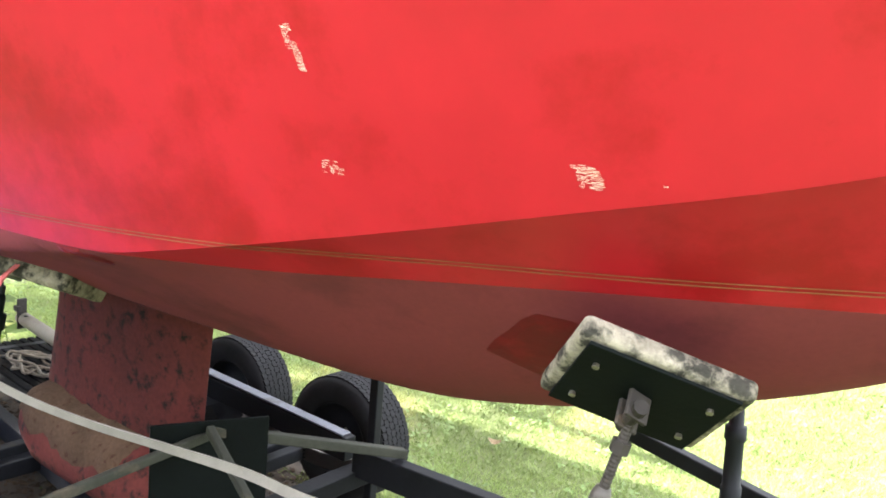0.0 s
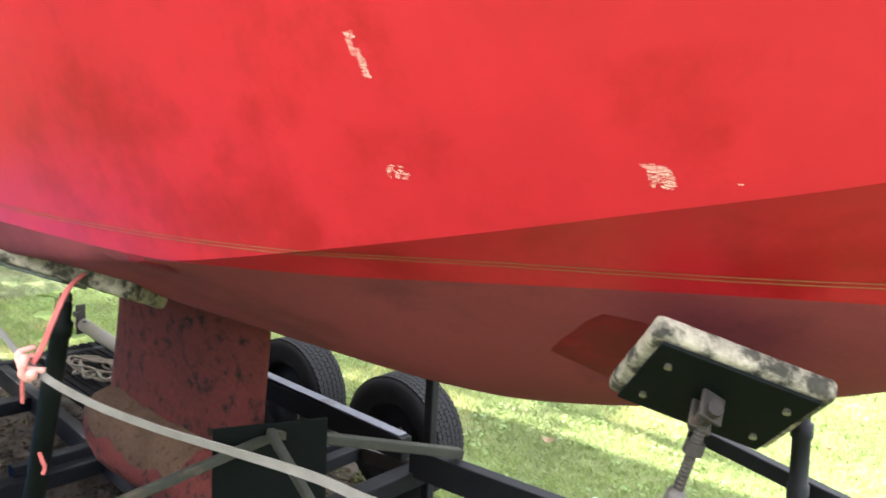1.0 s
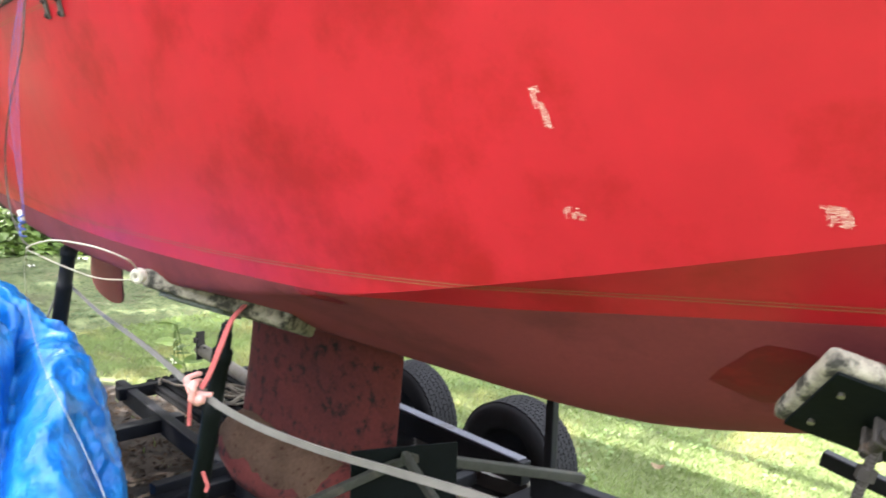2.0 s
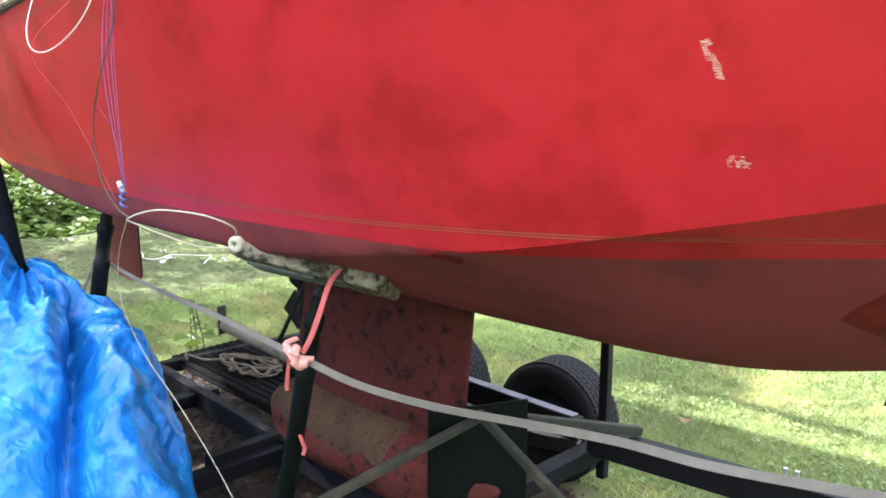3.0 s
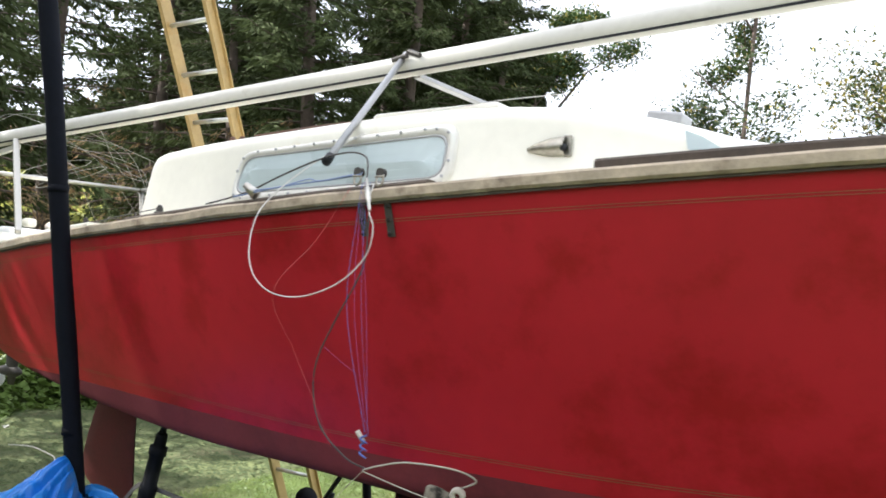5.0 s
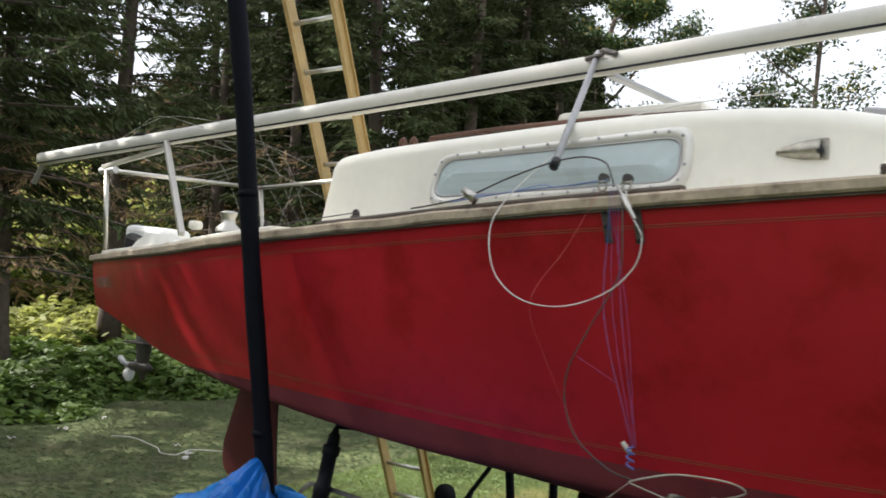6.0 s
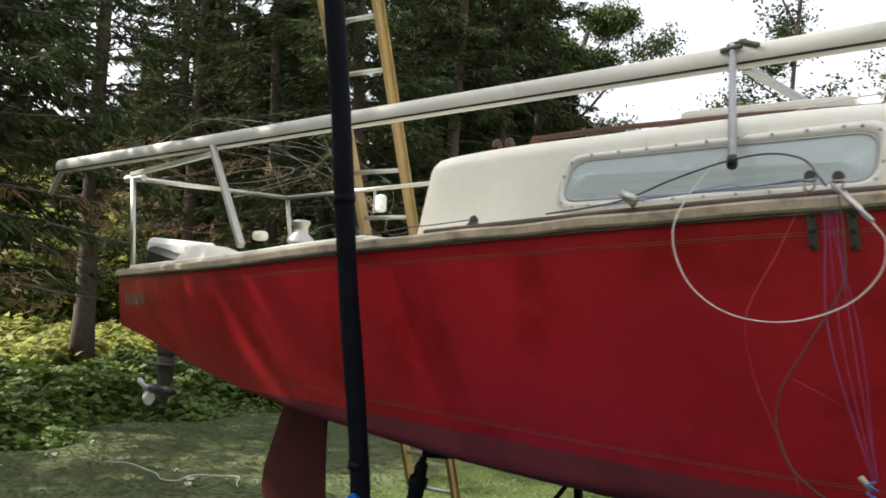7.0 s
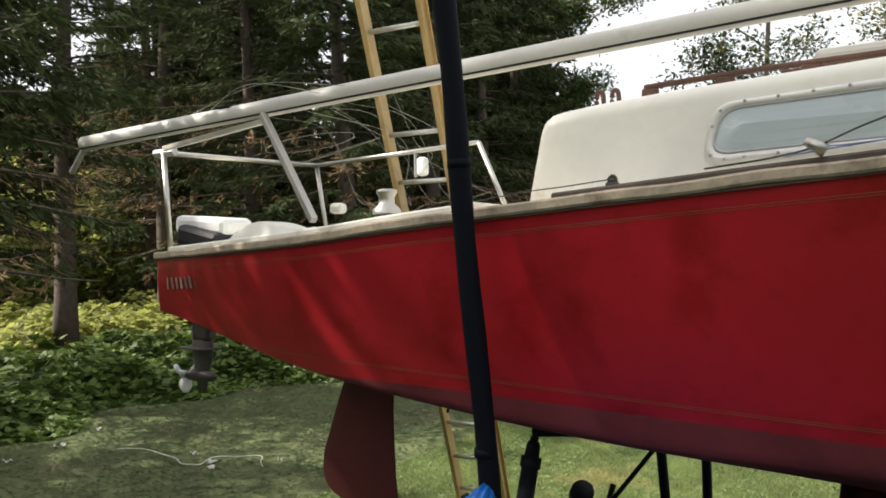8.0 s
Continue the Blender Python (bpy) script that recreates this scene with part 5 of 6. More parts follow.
bm = bmesh.new()
box(bm, (0.014, 0.05, 0.16), Matrix.Translation(pa + pd * 0.03 + Vector((0, -0.012, 0.03))), 0.004)
box(bm, (0.05, 0.02, 0.03), Matrix.Translation(pa + pd * 0.03 + Vector((0.0, -0.035, 0.06))), 0.004)
part("end_clamp", bm, M_RUSTY, pipe, "rusty upright clamp")
rope_pts = []
rnd = random.Random(4)
for k in range(46):
    a = k * 0.75
    r = 0.05 + 0.13 * rnd.random()
    rope_pts.append((-2.90 + 1.35 * r * math.cos(a) + 0.0015 * k, 0.13 + 0.75 * r * math.sin(a), 0.212 + 0.008 * (k // 12) + 0.004 * rnd.random()))
rope_pts += [(-3.1, 0.05, 0.215), (-3.2, 0.03, 0.212), (-3.28, 0.02, 0.212), (-3.20, -0.02, 0.212)]
cord("rope_coil", rope_pts, 0.0065, mat("dirty_rope", (0.135, 0.112, 0.084), 0.95, var=0.3, scale=30, bump=0.3), "tangled coil of dirty pale rope on the trailer deck", "rope", k=4)

# ---- post, tarpaulin, ladder ----
post = thing("foam_post", "tall slim post wrapped in black foam beside the hull", "post", at=(-2.66, -0.865, GZ))
bm = bmesh.new()
pa, pb = Vector((0.0, 0.0, 0.0)), Vector((-0.059, -0.548, 3.85))
rows_r = [0.031 + 0.0012 * math.sin(i * 1.7) for i in range(31)]
tube(bm, [pa.lerp(pb, i / 30) + Vector((0.004 * math.sin(i * 0.8), 0, 0)) for i in range(31)], 0.031, 16, taper=rows_r)
part("sleeve", bm, M_FOAM, post, "", True)
for z in (0.31, 0.52, 0.76):
    bm = bmesh.new()
    q = pa.lerp(pb, z)
    tube(bm, [q - Vector((0, 0, 0.012)), q + Vector((0, 0, 0.012))], 0.0335, 16)
    part("tape_band", bm, M_FOAM, post, "", True)

# tarpaulin heaped round the post foot, in pleats that fall from a gathered neck
TARP_AT = (-2.675, -0.99)
f_reach = curve_at([-180, -140, -110, -85, -58, -38, -20, -4, 8, 20, 35, 50, 75, 110, 150, 180], [0.72, 0.86, 0.96, 1.00, 1.05, 1.05, 1.00, 1.22, 1.02, 0.75, 0.54, 0.46, 0.43, 0.43, 0.50, 0.62])
f_shoulder = curve_at([-180, -120, -85, -55, -38, -20, -2, 15, 50, 90, 180], [0.84, 0.94, 0.97, 0.93, 0.88, 0.84, 0.83, 0.84, 0.86, 0.86, 0.84])


def ridged(p, k):
    return 1 - 2 * abs(noise.noise(Vector(p) * k))


bm = bmesh.new()
rows = []
for i in range(121):
    s_ = (0.035 + 0.965 * i / 120)
    row = []
    for j in range(300):
        th = -180 + 360 * j / 300
        a = radians(th)
        ca, sa = math.cos(a), math.sin(a)
        R = f_reach(th)
        r = s_ * R
        full = 2.0 + 0.7 * math.exp(-((th - 15) / 30) ** 2)
        z = f_shoulder(th) * max(0.0, 1 - s_ ** full) ** 0.80 + 0.11 * math.exp(-(r / 0.15) ** 2)
        # one deep fold winds down the front between two swollen drapes
        away = r * radians(th + 26 - 83 * math.exp(-r / 0.40))
        run = min(1.0, max(0.0, (r - 0.16) / 0.12)) * min(1.0, (1 - s_) * 5)
        fold = (0.085 * math.exp(-((away + 0.15) / 0.10) ** 2) + 0.035 * math.exp(-((away - 0.17) / 0.10) ** 2) - 0.17 * math.exp(-(away / 0.045) ** 2)) * run if abs(th) < 100 else 0.0
        lie = min(1.0, r / 0.22) * min(1.0, (1 - s_) * 6)
        turn = a + 0.35 * noise.noise((ca * 1.5, sa * 1.5, r * 3.0))
        pleat = 1 - 2 * abs(noise.noise((math.cos(turn) * 2.3 + r * 0.8, math.sin(turn) * 2.3, 3.0 + r * 1.6)))
        small = 1 - 2 * abs(noise.noise((ca * 5 + r * 3, sa * 5 - r * 2, 8.0 + r * 4)))
        p = (ca * r, sa * r, z)
        crease = 0.45 * ridged((p[0] + 9, p[1], p[2] * 0.7), 5.5) + 0.34 * ridged((p[0], p[1] + 5, p[2] * 0.8), 11.0) + 0.17 * ridged((p[0] * 1.2, p[1], p[2] * 0.8 + 3), 23.0)
        neck = math.exp(-(r / 0.16) ** 2) * (1 - 2 * abs(noise.noise((ca * 4, sa * 4, 1.0)))) * 0.03
        d = (0.075 * pleat + 0.034 * small + 0.048 * crease - 0.02) * lie + neck + fold
        row.append(bm.verts.new((TARP_AT[0] + ca * (r + d * 0.75), TARP_AT[1] + sa * (r + d * 0.75), GZ + 0.012 + max(0.0, z + d * 0.65))))
    rows.append(row)
grid_faces(bm, rows, close=True)
tarp = part("tarpaulin", bm, M_TARP, None, "", True)
tagged(tarp, "crumpled blue plastic tarpaulin heaped round the post", "tarpaulin")
md = tarp.modifiers.new("thickness", "SOLIDIFY")
md.thickness = 0.003

ladder = thing("extension_ladder", "yellow fibreglass ladder with metal rungs leaning on the stern rail", "ladder", at=(-4.519, 2.09, GZ))
l_step = Vector((0.029, -0.136, 0.258))                   # from rung to rung
l0, l1 = Vector((0, 0, 0)), l_step * 17.2
ld = l_step.normalized()
for s in (-0.006, 0.339):
    bm = bmesh.new()
    o = Vector((s, 0, 0))
    nrm = ld.cross(Vector((1, 0, 0))).normalized()
    beam(bm, l0 + o, l1 + o, 0.010, 0.075, 0.002, up=nrm)
    for q in (-1, 1):
        lip = nrm * 0.034 * q + Vector((-0.012 if s < 0 else 0.012, 0, 0))
        beam(bm, l0 + o + lip, l1 + o + lip, 0.026, 0.007, 0.002, up=nrm)
    rail = part("side_rail", bm, M_LADDER, ladder, "yellow fibreglass channel rail")
    bm = bmesh.new()
    box(bm, (0.05, 0.09, 0.05), Matrix.Translation(l0 + o + Vector((0, 0, 0.025))), 0.006)
    part("shoe", bm, M_DARKPL, rail)
for i in range(17):
    p = l0 + l_step * (0.42 + i)
    bm = bmesh.new()
    tube(bm, [p, p + Vector((0.333, 0, 0))], 0.016, 10, flat=0.85)
    part("rung", bm, M_RUNG, ladder, "", True)
cord("ladder_rope", [(-4.31, 1.35, 0.95), (-4.27, 1.36, 0.9), (-4.28, 1.38, 0.82), (-4.23, 1.40, 0.78), (-4.26, 1.44, 0.70)], 0.009, M_DARKPL, "dark rope hanging on the ladder", "rope")

# rope and scraps on the grass, a leaf
cord("white_rope", [(-7.99, 1.90, GZ + 0.03), (-7.75, 1.98, GZ + 0.04), (-7.45, 1.95, GZ + 0.03), (-7.2, 1.87, GZ + 0.04), (-7.05, 1.80, GZ + 0.03), (-6.90, 1.85, GZ + 0.03), (-6.95, 2.05, GZ + 0.04), (-6.82, 2.20, GZ + 0.03), (-6.62, 2.28, GZ + 0.04), (-6.50, 2.15, GZ + 0.03), (-6.38, 2.05, GZ + 0.03)], 0.0055, M_ROPE, "old white rope lying on the lawn", "rope")
for i, (x, y, s) in enumerate(((-7.25, 2.12, 0.035), (-6.88, 1.98, 0.05), (-6.75, 1.85, 0.04), (-6.42, 2.30, 0.03), (-8.45, 1.15, 0.04), (-8.6, 1.75, 0.05), (-8.9, 2.4, 0.04))):
    bm = bmesh.new()
    rows = [[bm.verts.new((s * u, s * 0.6 * v, 0.02 + 0.015 * math.sin(u * 3 + v * 2 + i))) for v in (-1, -0.3, 0.4, 1)] for u in (-1, -0.4, 0.3, 1)]
    grid_faces(bm, rows)
    ob = part("scrap", bm, M_ROPE, None)
    ob.matrix_basis = pose(x, y, GZ + 0.012, 0, 0, i * 47)
    tagged(ob, "scrap of white plastic on the lawn", "litter", "white scraps")
for i, (x, y, r) in enumerate(((-1.19, 1.48, 20), (-2.9, 2.6, 80), (-0.2, 2.4, 140))):
    bm = bmesh.new()
    rows = [[bm.verts.new((0.032 * u, 0.016 * v * math.sqrt(max(0, 1 - u * u)) + 1e-4 * v, 0.03 + 0.02 * u * u + 0.012 * abs(v))) for v in (-1, -0.5, 0, 0.5, 1)] for u in (-0.98, -0.6, -0.2, 0.2, 0.6, 0.98)]
    grid_faces(bm, rows)
    ob = part("fallen_leaf", bm, mat("dry_leaf", (0.34, 0.26, 0.16), 0.9, var=0.3, bump=0.1), None)
    ob.matrix_basis = pose(x, y, GZ + 0.02, 20, 0, r)
    tagged(ob, "curled dry leaf on the lawn", "leaf", "fallen leaves")

# a broad-leaved weed standing beside the trailer
weed = thing("weed_plant", "tall broad-leaved green weed growing beside the trailer", "weed", at=(-3.78, 0.36, GZ))
rw = random.Random(8)
for k in range(3):
    bm = bmesh.new()
    a = Vector((0.05 * k - 0.05, 0.03 * k, 0))
    b = a + Vector((rw.uniform(-0.07, 0.07), rw.uniform(-0.05, 0.05), 0.34 + 0.08 * rw.random()))
    tube(bm, [a, a.lerp(b, 0.5) + Vector((0.012, 0, 0)), b], 0.004, 5)
    stem = part("stem", bm, M_LEAF, weed)
    for q in range(7):
        p = a.lerp(b, 0.25 + 0.75 * q / 6)
        an = q * 2.4 + k
        d = Vector((math.cos(an), math.sin(an), 0.25))
        w_ = Vector((-math.sin(an), math.cos(an), rw.uniform(-0.9, 0.9)))
        L_ = 0.115 * rw.uniform(0.7, 1.2)
        bm = bmesh.new()
        vs = [bm.verts.new(p + d * L_ * u + w_ * L_ * 0.42 * v + Vector((0, 0, -0.25 * L_ * u * u))) for u, v in ((0, 0), (0.35, 0.8), (0.7, 0.75), (1.05, 0), (0.7, -0.75), (0.35, -0.8))]
        bm.faces.new(vs[:4]), bm.faces.new([vs[0], vs[3], vs[4], vs[5]])
        part("leaf", bm, M_LEAF, stem)

# ---- ground ----
bm = bmesh.new()
bmesh.ops.create_grid(bm, x_segments=120, y_segments=120, size=150)
for v in bm.verts:
    d = math.hypot(v.co.x, v.co.y)
    v.co.z = 0.0 if d < 12 else min(1.6, (d - 12) * 0.02) * noise.noise((v.co.x * 0.05, v.co.y * 0.05, 0)) * 0.6
gr = part("ground", bm, M_GROUND, None)
gr.location.z = GZ
tagged(gr, "mown lawn with dry and trodden patches", "lawn", kind="structure")
bm = bmesh.new()
pts = [(-4.25 + 4.0 * (0.5 + 0.5 * math.cos(a)) + 0.25 * noise.noise((math.cos(a) * 2, math.sin(a) * 2, 5)), -0.25 + 1.0 * math.sin(a) + 0.15 * noise.noise((math.cos(a) * 3, math.sin(a) * 3, 9))) for a in [k * math.tau / 48 for k in range(48)]]
bm.faces.new([bm.verts.new((x, y, GZ + 0.006)) for x, y in pts])
dirt = part("bare_dirt", bm, mat("bare_dirt", (0.052, 0.038, 0.027), 0.95, var=0.4, scale=6, fine=60, bump=0.8, second=(0.022, 0.017, 0.013), patch=0.45, patch_scale=5), None)
tagged(dirt, "bare brown dirt under the trailer", "dirt", kind="structure")


def many(name, verts, tris_or_quads, material, label, category, kind="stuff", parent=None):
    """One mesh from arrays."""
    k = tris_or_quads.shape[1]
    me = bpy.data.meshes.new(name)
    me.vertices.add(len(verts))
    me.vertices.foreach_set("co", verts.astype(np.float32).ravel())
    me.loops.add(tris_or_quads.size)
    me.loops.foreach_set("vertex_index", tris_or_quads.astype(np.int32).ravel())
    me.polygons.add(len(tris_or_quads))
    me.polygons.foreach_set("loop_start", np.arange(0, tris_or_quads.size, k, dtype=np.int32))
    me.polygons.foreach_set("loop_total", np.full(len(tris_or_quads), k, dtype=np.int32))
    me.update(calc_edges=True)
    for m_ in (material if isinstance(material, (list, tuple)) else [material]):
        me.materials.append(m_)
    ob = new(name, me)
    ob.parent = parent
    return tagged(ob, label, category, kind=kind)


rng = np.random.default_rng(5)


def blades(n, xr, yr, h0, h1, w, keep=None):
    p = np.column_stack([rng.uniform(*xr, n), rng.uniform(*yr, n)])
    if keep is not None:
        p = p[keep(p)]
    n = len(p)
    a = rng.uniform(0, math.tau, n)
    h = rng.uniform(h0, h1, n) * (0.8 + 0.5 * rng.random(n))
    lean = rng.normal(0, 0.9, (n, 2)) * h[:, None]
    dx, dy = np.cos(a) * w, np.sin(a) * w
    v = np.empty((n, 3, 3))
    v[:, 0] = np.column_stack([p[:, 0] - dx, p[:, 1] - dy, np.full(n, GZ)])
    v[:, 1] = np.column_stack([p[:, 0] + dx, p[:, 1] + dy, np.full(n, GZ)])
    v[:, 2] = np.column_stack([p + lean, GZ + h])
    return v.reshape(-1, 3), np.arange(3 * n).reshape(-1, 3)


def not_dirt(p):
    return ~(((p[:, 0] + 2.25) / 2.0) ** 2 + ((p[:, 1] + 0.25) / 1.0) ** 2 < 1 + 0.25 * np.sin(p[:, 0] * 7) * np.sin(p[:, 1] * 9)) | (rng.random(len(p)) < 0.03)


v, f = blades(260000, (-5.5, 2.2), (0.2, 5.5), 0.02, 0.04, 0.003, not_dirt)
many("lawn_grass", v, f, M_GRASS, "short mown grass of the lawn", "grass")
v, f = blades(60000, (-5.4, 3.0), (5.0, 13.0), 0.03, 0.055, 0.007)
many("lawn_grass", v, f, M_GRASS, "short mown grass of the lawn", "grass")
v, f = blades(150000, (-9.0, 4.5), (-8.0, 0.2), 0.02, 0.045, 0.006, not_dirt)
many("lawn_grass", v, f, M_GRASS, "short mown grass of the lawn", "grass")


def leaf_quads(centres, size, tilt=1.0, spread=0.35):
    """A diamond leaf at each centre, turned at random."""
    n = len(centres)
    a = rng.uniform(0, math.tau, n)
    u = np.column_stack([np.cos(a), np.sin(a), rng.normal(0, spread, n)])
    w = np.column_stack([-np.sin(a), np.cos(a), rng.normal(0, tilt, n)])
    u /= np.linalg.norm(u, axis=1)[:, None]
    w /= np.linalg.norm(w, axis=1)[:, None]
    s = (size * rng.uniform(0.6, 1.35, n))[:, None]
    v = np.empty((n, 4, 3))
    v[:, 0], v[:, 1], v[:, 2], v[:, 3] = centres - u * s, centres + w * s * 0.55 + u * s * 0.1, centres + u * s, centres - w * s * 0.55 + u * s * 0.1
    return v.reshape(-1, 3), np.arange(4 * n).reshape(-1, 4)


# dead leaves, needles and crumbs of soil on the bare dirt
n_l = 9000
r_l, a_l = np.sqrt(rng.random(n_l)), rng.uniform(0, math.tau, n_l)
v, f = leaf_quads(np.column_stack([-2.25 + 1.95 * r_l * np.cos(a_l), -0.25 + 0.95 * r_l * np.sin(a_l), GZ + 0.008 + 0.012 * rng.random(n_l)]), 0.017, 0.35, 0.3)
many("ground_litter", v, f, M_LITTER, "brown dead leaves and crumbs on the bare dirt", "leaf litter")

# clover and broad weeds in the mown lawn
n_c = 26000
px_, py_ = rng.uniform(-5.5, 2.2, n_c), rng.uniform(0.8, 5.5, n_c)
keep_ = np.array([noise.noise((a * 1.7, b * 1.7, 3)) + 0.5 * noise.noise((a * 6, b * 6, 1)) > 0.02 for a, b in zip(px_, py_)])
v, f = leaf_quads(np.column_stack([px_, py_, GZ + 0.012 + 0.03 * rng.random(n_c)])[keep_], 0.014, 0.5, 0.35)
# thin grass by the wood, its colour already darkened for shade
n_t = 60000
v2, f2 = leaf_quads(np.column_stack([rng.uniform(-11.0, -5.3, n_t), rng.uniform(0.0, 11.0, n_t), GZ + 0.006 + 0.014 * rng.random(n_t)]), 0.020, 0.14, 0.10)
many("lawn_grass", v2, f2, M_LAWNSHADE, "thin grass at the wood's edge, shade put into its colour", "grass")
many("lawn_clover", v, f, M_CLOVER, "patches of clover and broad weeds in the lawn", "clover")


# undergrowth at the edge of the wood
def undergrowth(n, xr, yr, hmax, size, edge):
    x, y = rng.uniform(*xr, n), rng.uniform(*yr, n)
    e = np.clip((edge(y) - x) / 0.8, 0, 1)
    ok = e > 0.02
    x, y, e = x[ok], y[ok], e[ok]
    hh = np.array([hmax * (0.55 + 0.65 * noise.noise((a * 0.9, b * 0.9, 0)) + 0.3 * noise.noise((a * 2.6, b * 2.6, 4))) for a, b in zip(x, y)])
    z = GZ + np.maximum(0.05, hh) * e * np.sqrt(rng.random(len(x)))
    return leaf_quads(np.column_stack([x, y, z]), size, 0.5, 0.4)


edge_line = lambda y: -9.35 + 0.35 * np.sin(y * 1.3) + 0.25 * np.sin(y * 3.1 + 1)
v, f = undergrowth(42000, (-13.5, -8.6), (-1.5, 9.5), 0.55, 0.075, edge_line)
many("undergrowth", v, f, M_LEAF, "dense green leafy undergrowth at the wood's edge", "undergrowth")
v, f = undergrowth(16000, (-18, -12.5), (-2, 20), 0.5, 0.12, lambda y: -12.6 + 0 * y)
many("undergrowth", v, f, M_LEAF, "dense green leafy undergrowth at the wood's edge", "undergrowth")
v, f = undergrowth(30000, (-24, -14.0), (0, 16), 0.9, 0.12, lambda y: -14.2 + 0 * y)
many("undergrowth", v, f, M_YELLOWGREEN, "grass and weeds behind the trees, coloured bright yellow-green for sun", "undergrowth")


# ---- trees ----
def spruce(x, y, height, base, spread, seed, dead=0.25, dense=1.0, gap=1.0, broad=1.0, limbs_each=4):
    """A spruce: tapered trunk, whorls of drooping limbs, each carrying flat sprays of needles."""
    g = np.random.default_rng(seed)
    tree = thing("spruce_tree", "tall dark green spruce with bare lower twigs", "tree", "spruces of the wood", at=(x, y, GZ))
    bm = bmesh.new()
    lean = g.normal(0, 0.012, 2)
    line = [(lean[0] * z + 0.05 * math.sin(z * 0.7 + seed), lean[1] * z, z) for z in np.linspace(-0.05, height, 14)]
    r0 = 0.0125 * height + 0.03
    tube(bm, line, r0, 10, taper=[r0 * (1 - 0.93 * i / 13) * (1.25 if i == 0 else 1) for i in range(14)])
    part("trunk", bm, M_BARK, tree, "", True)
    limbs = bmesh.new()
    C, U, D = [], [], []
    z = base
    while z < height * 0.97:
        rel = (z - base) / (height - base)
        length = spread * (1 - rel) ** 0.75 * (0.55 + 0.45 * min(1, rel * 5 + 0.35)) + 0.15
        for _ in range(int(limbs_each + 2 * g.random())):
            a = g.uniform(0, math.tau)
            L = length * g.uniform(0.6, 1.15)
            is_dead = g.random() < dead * max(0, 1 - rel * 3.0)
            o = np.array([lean[0] * z, lean[1] * z, z + g.normal(0, 0.08)])
            d = np.array([math.cos(a), math.sin(a), 0.0])
            droop = g.uniform(0.12, 0.42)
            t = np.linspace(0, 1, 6)
            up = np.array([0, 0, 1.0])

            def bough(q):
                return o + d * (q * L)[:, None] + up * (0.10 * L * q - droop * L * q * q + 0.12 * L * q**4)[:, None]
            tube(limbs, [tuple(p) for p in bough(t)], 0.01, 4, caps=False, taper=[0.006 + 0.011 * L * (1 - q) for q in t])
            m = int((9 + 13 * L) * dense * (0.35 if is_dead else 1))
            q = g.uniform(0.10, 1.0, m)
            c = bough(q)
            side = np.array([-d[1], d[0], 0.0]) * g.choice((-1, 1), m)[:, None]
            dirv = d * g.uniform(0.25, 0.9, m)[:, None] + side * g.uniform(0.3, 1.0, m)[:, None] + up * g.uniform(-0.75, 0.05, m)[:, None]
            dirv /= np.linalg.norm(dirv, axis=1)[:, None]
            sl = (0.16 + 0.30 * (1 - 0.5 * q)) * g.uniform(0.6, 1.2, m) * min(1.0, 0.5 + L * 0.4)
            j = (np.arange(8) + 0.5) / 8
            cc = c[:, None] + dirv[:, None] * (sl[:, None] * j)[..., None] + g.normal(0, 0.025, (m, 8, 3))
            jd = dirv[:, None] + np.cross(dirv, up)[:, None] * g.uniform(-0.9, 0.9, (m, 8, 1)) + up * g.uniform(-0.55, 0.15, (m, 8, 1))
            jd /= np.linalg.norm(jd, axis=2)[..., None]
            C.append(cc.reshape(-1, 3))
            U.append((jd * g.uniform(0.05, 0.11, (m, 8, 1))).reshape(-1, 3))
            D.append(np.full(m * 8, is_dead))
        z += g.uniform(0.20, 0.34) * (0.8 + height * 0.02) * gap
    tagged(part("limb", limbs, M_BARK, tree), kind="stuff")
    C, U, D = np.concatenate(C), np.concatenate(U), np.concatenate(D)
    wdir = np.cross(U, g.normal(0, 1, U.shape))
    wdir /= np.linalg.norm(wdir, axis=1)[:, None] + 1e-9
    wdir *= g.uniform(0.011, 0.024, len(U))[:, None] * broad
    for name, sel, m_ in (("crown", ~D, M_NEEDLE), ("dead_spray", D, M_DEAD)):
        c, u, w = C[sel], U[sel], wdir[sel] * (1.0 if name == "crown" else 0.5)
        if not len(c):
            continue
        v = np.stack([c - u, c + w, c + u, c - w], 1).reshape(-1, 3)
        many(name, v, np.arange(len(v)).reshape(-1, 4), m_, "", "", "stuff", tree)
    return tree


SPRUCES = [(-15.0, 6.3, 14, 2.7, 2.3, 1), (-17.4, 10.7, 15, 2.6, 2.4, 2), (-12.9, 3.2, 11, 1.5, 2.3, 3), (-13.6, 9.6, 12, 0.9, 2.5, 5), (-15.6, 13.2, 14, 0.7, 2.6, 6), (-11.6, 12.2, 12, 0.7, 2.4, 7), (-20.5, 13.0, 15, 0.6, 2.8, 8), (-12.2, 15.8, 12, 0.5, 2.6, 9), (-16.5, 18.5, 14, 0.4, 2.9, 12), (-24, 18, 15, 0.4, 3.0, 13), (-10.6, 15.6, 12, 0.3, 2.3, 14), (-12.4, 19.0, 14, 0.3, 2.6, 15), (-14.0, 16.0, 14, 0.3, 2.6, 16), (-18.5, 15.5, 15, 0.3, 2.7, 17), (-10.3, 13.3, 12.5, 0.4, 2.3, 19), (-11.6, 2.0, 11, 1.3, 2.6, 41), (-10.4, 8.7, 13, 0.7, 2.6, 26), (-10.2, 11.0, 13, 0.5, 2.2, 27)]
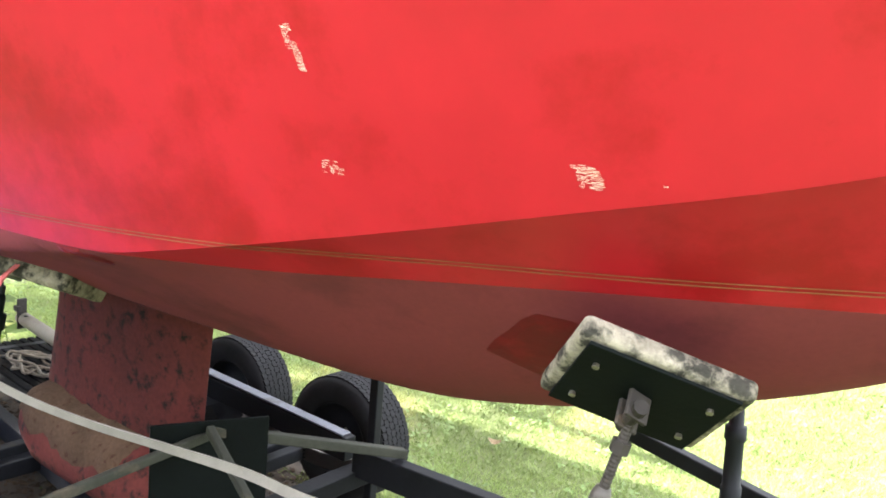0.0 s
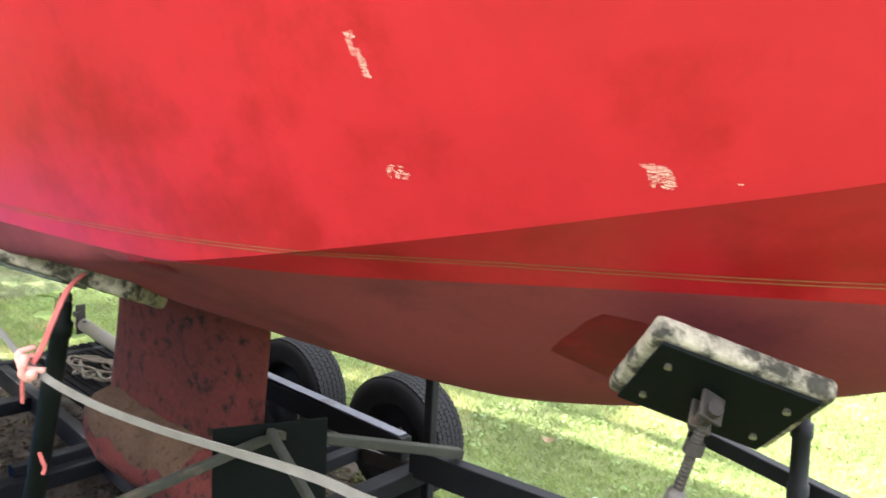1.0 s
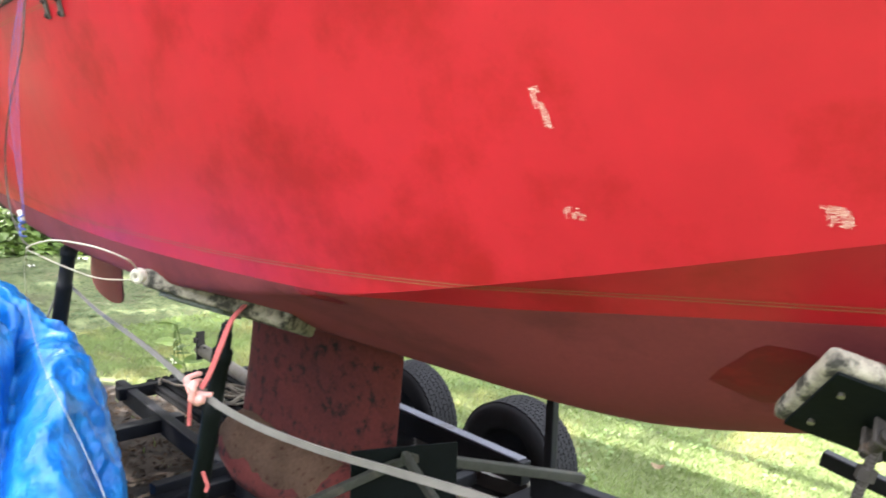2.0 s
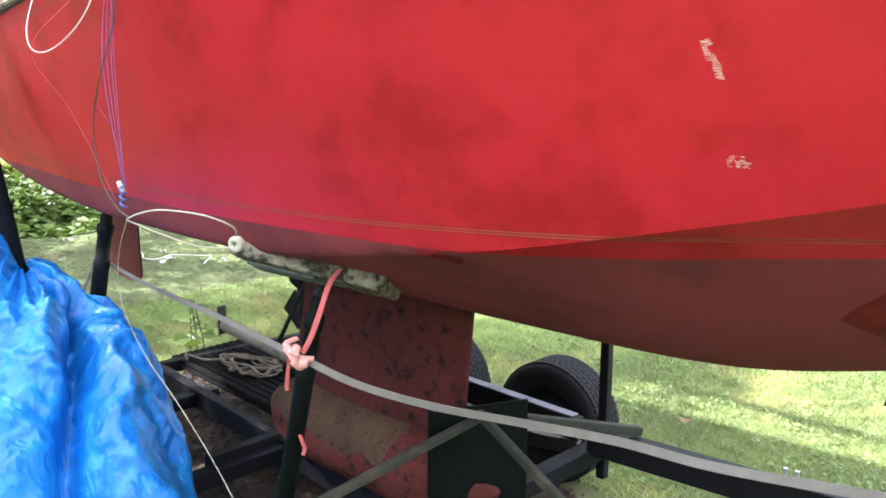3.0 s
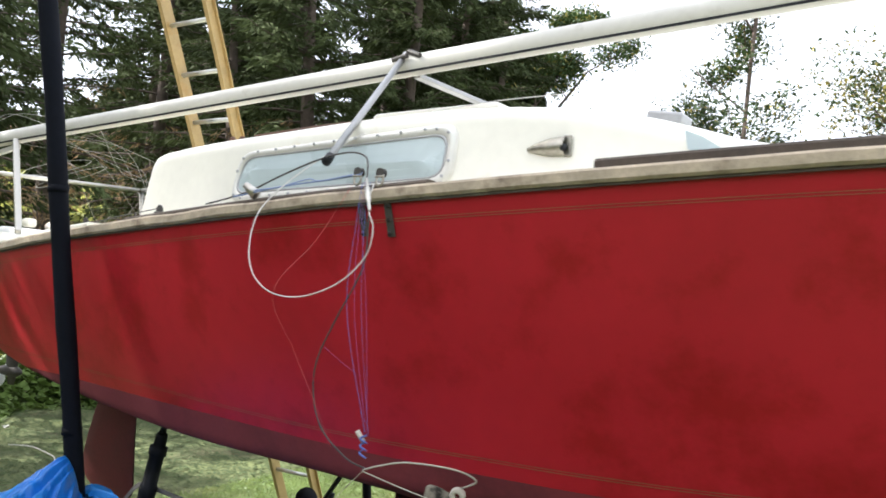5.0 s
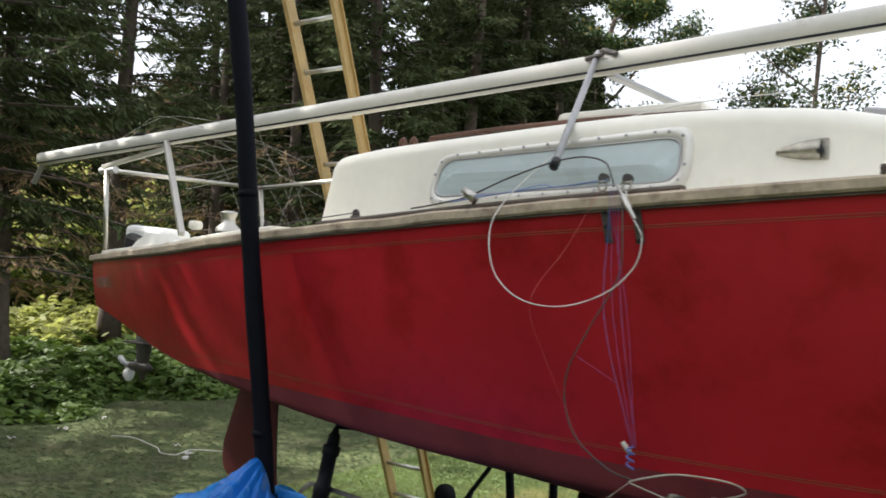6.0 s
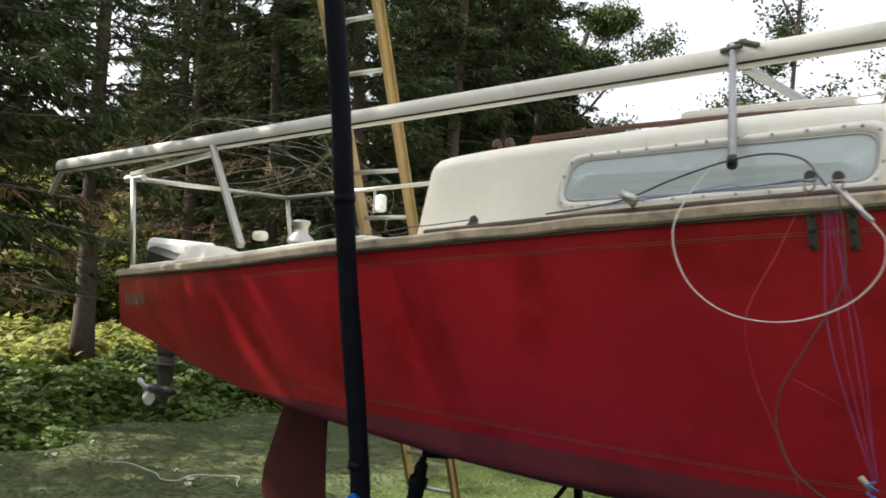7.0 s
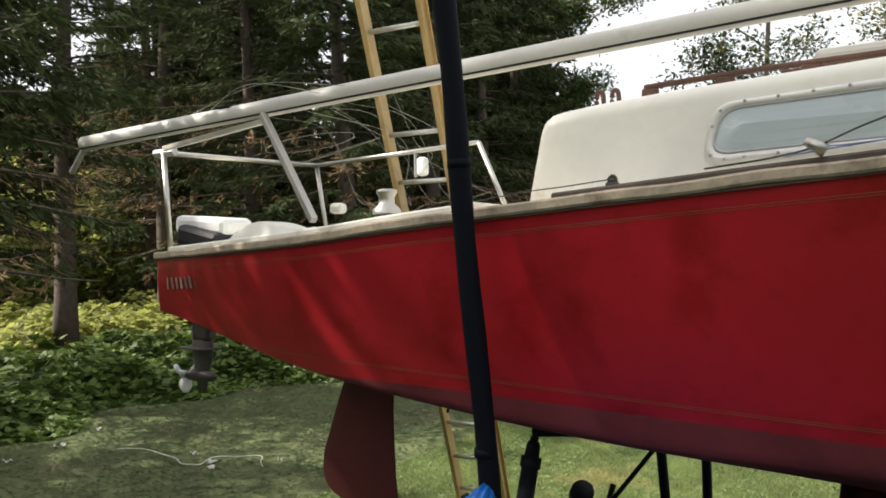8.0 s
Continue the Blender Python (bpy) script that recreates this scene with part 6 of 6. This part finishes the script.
for s in SPRUCES:
    spruce(*s, dead=0.8 if s[5] in (1, 2) else 0.6, dense=1.0 if math.hypot(s[0], s[1]) < 20 else 0.8)
# the wood goes on towards the sun and shades the stern
for s in ((-6.2, -1.9, 6.5, 1.0, 1.2, 45), (-12.0, -7.2, 17, 1.2, 3.0, 36), (-13.6, -7.4, 22, 1.2, 3.6, 32), (-14.2, -2.0, 8.8, 1.4, 2.2, 34), (-11.0, -2.3, 10.0, 1.2, 2.0, 47), (-9.4, -6.8, 16, 1.2, 3.0, 35)):
    spruce(*s, **(dict(dead=0.0, gap=0.9, broad=1.6, limbs_each=2, dense=0.5) if s[5] == 45 else dict(dead=0.3)))


def broadleaf(x, y, height, seed, leaf_m, sparse=1.0, label="", forks=4, low=1.6, size=0.085, reach=0.30):
    """A light broad-leaved tree: forked limbs with leaves in loose clumps and sky between."""
    g = random.Random(seed)
    tree = thing("broadleaf_tree", label, "tree", "light trees on the lawn's edge", at=(x, y, GZ))
    wood = bmesh.new()
    tips = []

    def grow(p, d, L, r, depth):
        k = 4
        pts = [p]
        for i in range(k):
            d = (d + Vector((g.gauss(0, 0.12), g.gauss(0, 0.12), g.gauss(0.03, 0.06)))).normalized()
            pts.append(pts[-1] + d * L / k)
        tube(wood, pts, r, 6 if depth < 2 else 4, caps=False, taper=[r * (1 - 0.35 * i / k) for i in range(k + 1)])
        if depth >= 1:
            tips.extend(pts[2:] if depth > 1 else pts[-1:])
        if depth < forks:
            for i in range(3 if depth else 9):
                q = pts[g.randint(2, k)] if depth else pts[0].lerp(pts[-1], 0.25 + 0.75 * i / 8)
                a = g.uniform(0, math.tau)
                nd = (d * 0.55 + Vector((math.cos(a), math.sin(a), g.uniform(-0.15, 0.45)))).normalized()
                grow(q, nd, L * (0.58 if depth else reach * (1.25 - 0.6 * i / 8)) * g.uniform(0.75, 1.2), r * (0.5 if depth else 0.4), depth + 1)
    grow(Vector((0, 0, -0.05)), Vector((0, 0, 1)), height, (0.011 if forks > 3 else 0.007) * height, 0)
    part("trunk", wood, M_BARK, tree, "", True)
    T = np.array([tuple(t) for t in tips if t.z > low])
    T = T[rng.random(len(T)) < sparse]
    c = np.repeat(T, 36, axis=0) + rng.normal(0, 0.17, (len(T) * 36, 3))
    v, f = leaf_quads(c, size, 0.8, 0.7)
    half = (rng.random(len(f)) < (0.9 if leaf_m is M_LEAF else 0.6))
    for nm, sel, m_ in (("crown", half, M_CROWN), ("yellow_leaves", ~half, M_YELLOW)):
        vv = v.reshape(-1, 4, 3)[sel].reshape(-1, 3)
        many(nm, vv, np.arange(len(vv)).reshape(-1, 4), m_, "", "", "stuff", tree)
    return tree


broadleaf(-5.35, 16.7, 10.5, 21, M_LEAF, 1.0, "slender light-leaved tree with open sky between its twigs", size=0.056, low=2.2, forks=3, reach=0.20)
broadleaf(-1.9, 17.0, 6.2, 23, M_YELLOWGREEN, 0.32, "slender tree with green and yellowing leaves", size=0.045, low=1.2)
broadleaf(-10.9, 17.8, 10.5, 25, M_LEAF, 1.0, "leafy green tree standing before the spruces", low=0.8, size=0.06, reach=0.19)


# sunlit thicket behind the trunks; the yellow-green part has sun put into its colour
def thicket(n, x0, x1, y0, y1, h, m_, label):
    x, y = rng.uniform(x0, x1, n), rng.uniform(y0, y1, n)
    hh = np.array([h * max(0.1, 0.45 + 0.9 * noise.noise((a * 0.45, b * 0.45, 7))) for a, b in zip(x, y)])
    v, f = leaf_quads(np.column_stack([x, y, GZ + 0.2 + hh * rng.random(n) ** 0.8]), 0.13, 0.8, 0.6)
    many("thicket", v, f, m_, label, "thicket")


thicket(20000, -27, -21, 0, 18, 3.6, M_LEAF, "sunlit green thicket behind the trees")
thicket(40000, -30, -21, 0, 18, 5.2, M_YELLOWGREEN, "thicket behind the trees, its yellow-green brightened for sun")


# the far wood that closes the view behind the spruces
def far_wood(n, a0, a1, r0, r1, h, size=0.22, label="dark dense spruce wood far behind the yard", low=0.0):
    a, r = radians(1) * rng.uniform(a0, a1, n), rng.uniform(r0, r1, n)
    x, y = -0.5 + r * np.cos(a), -3 + r * np.sin(a)
    top = np.array([h * (0.75 + 0.55 * noise.noise((q * 9.0, 2.0, 0)) + 0.2 * noise.noise((q * 40, 5.0, 0))) for q in a])
    top *= np.clip((a - radians(a0)) / radians(2.5), 0.15, 1)
    v, f = leaf_quads(np.column_stack([x, y, GZ + low + (top - low) * rng.random(n) ** 0.7]), size, 1.0, 0.8)
    many("far_wood", v, f, M_NEEDLE, label, "wood")


far_wood(80000, 113.5, 141, 25, 31, 13.5)
# unseen foliage added on the near side: keeps low sky light from under the boat
far_wood(15000, 190, 355, 15, 18, 7.5, 0.42, "unseen dark foliage on the near side, added to block low sky light")
far_wood(13000, 138, 160, 32, 37, 9.5, 0.3, low=2.0)
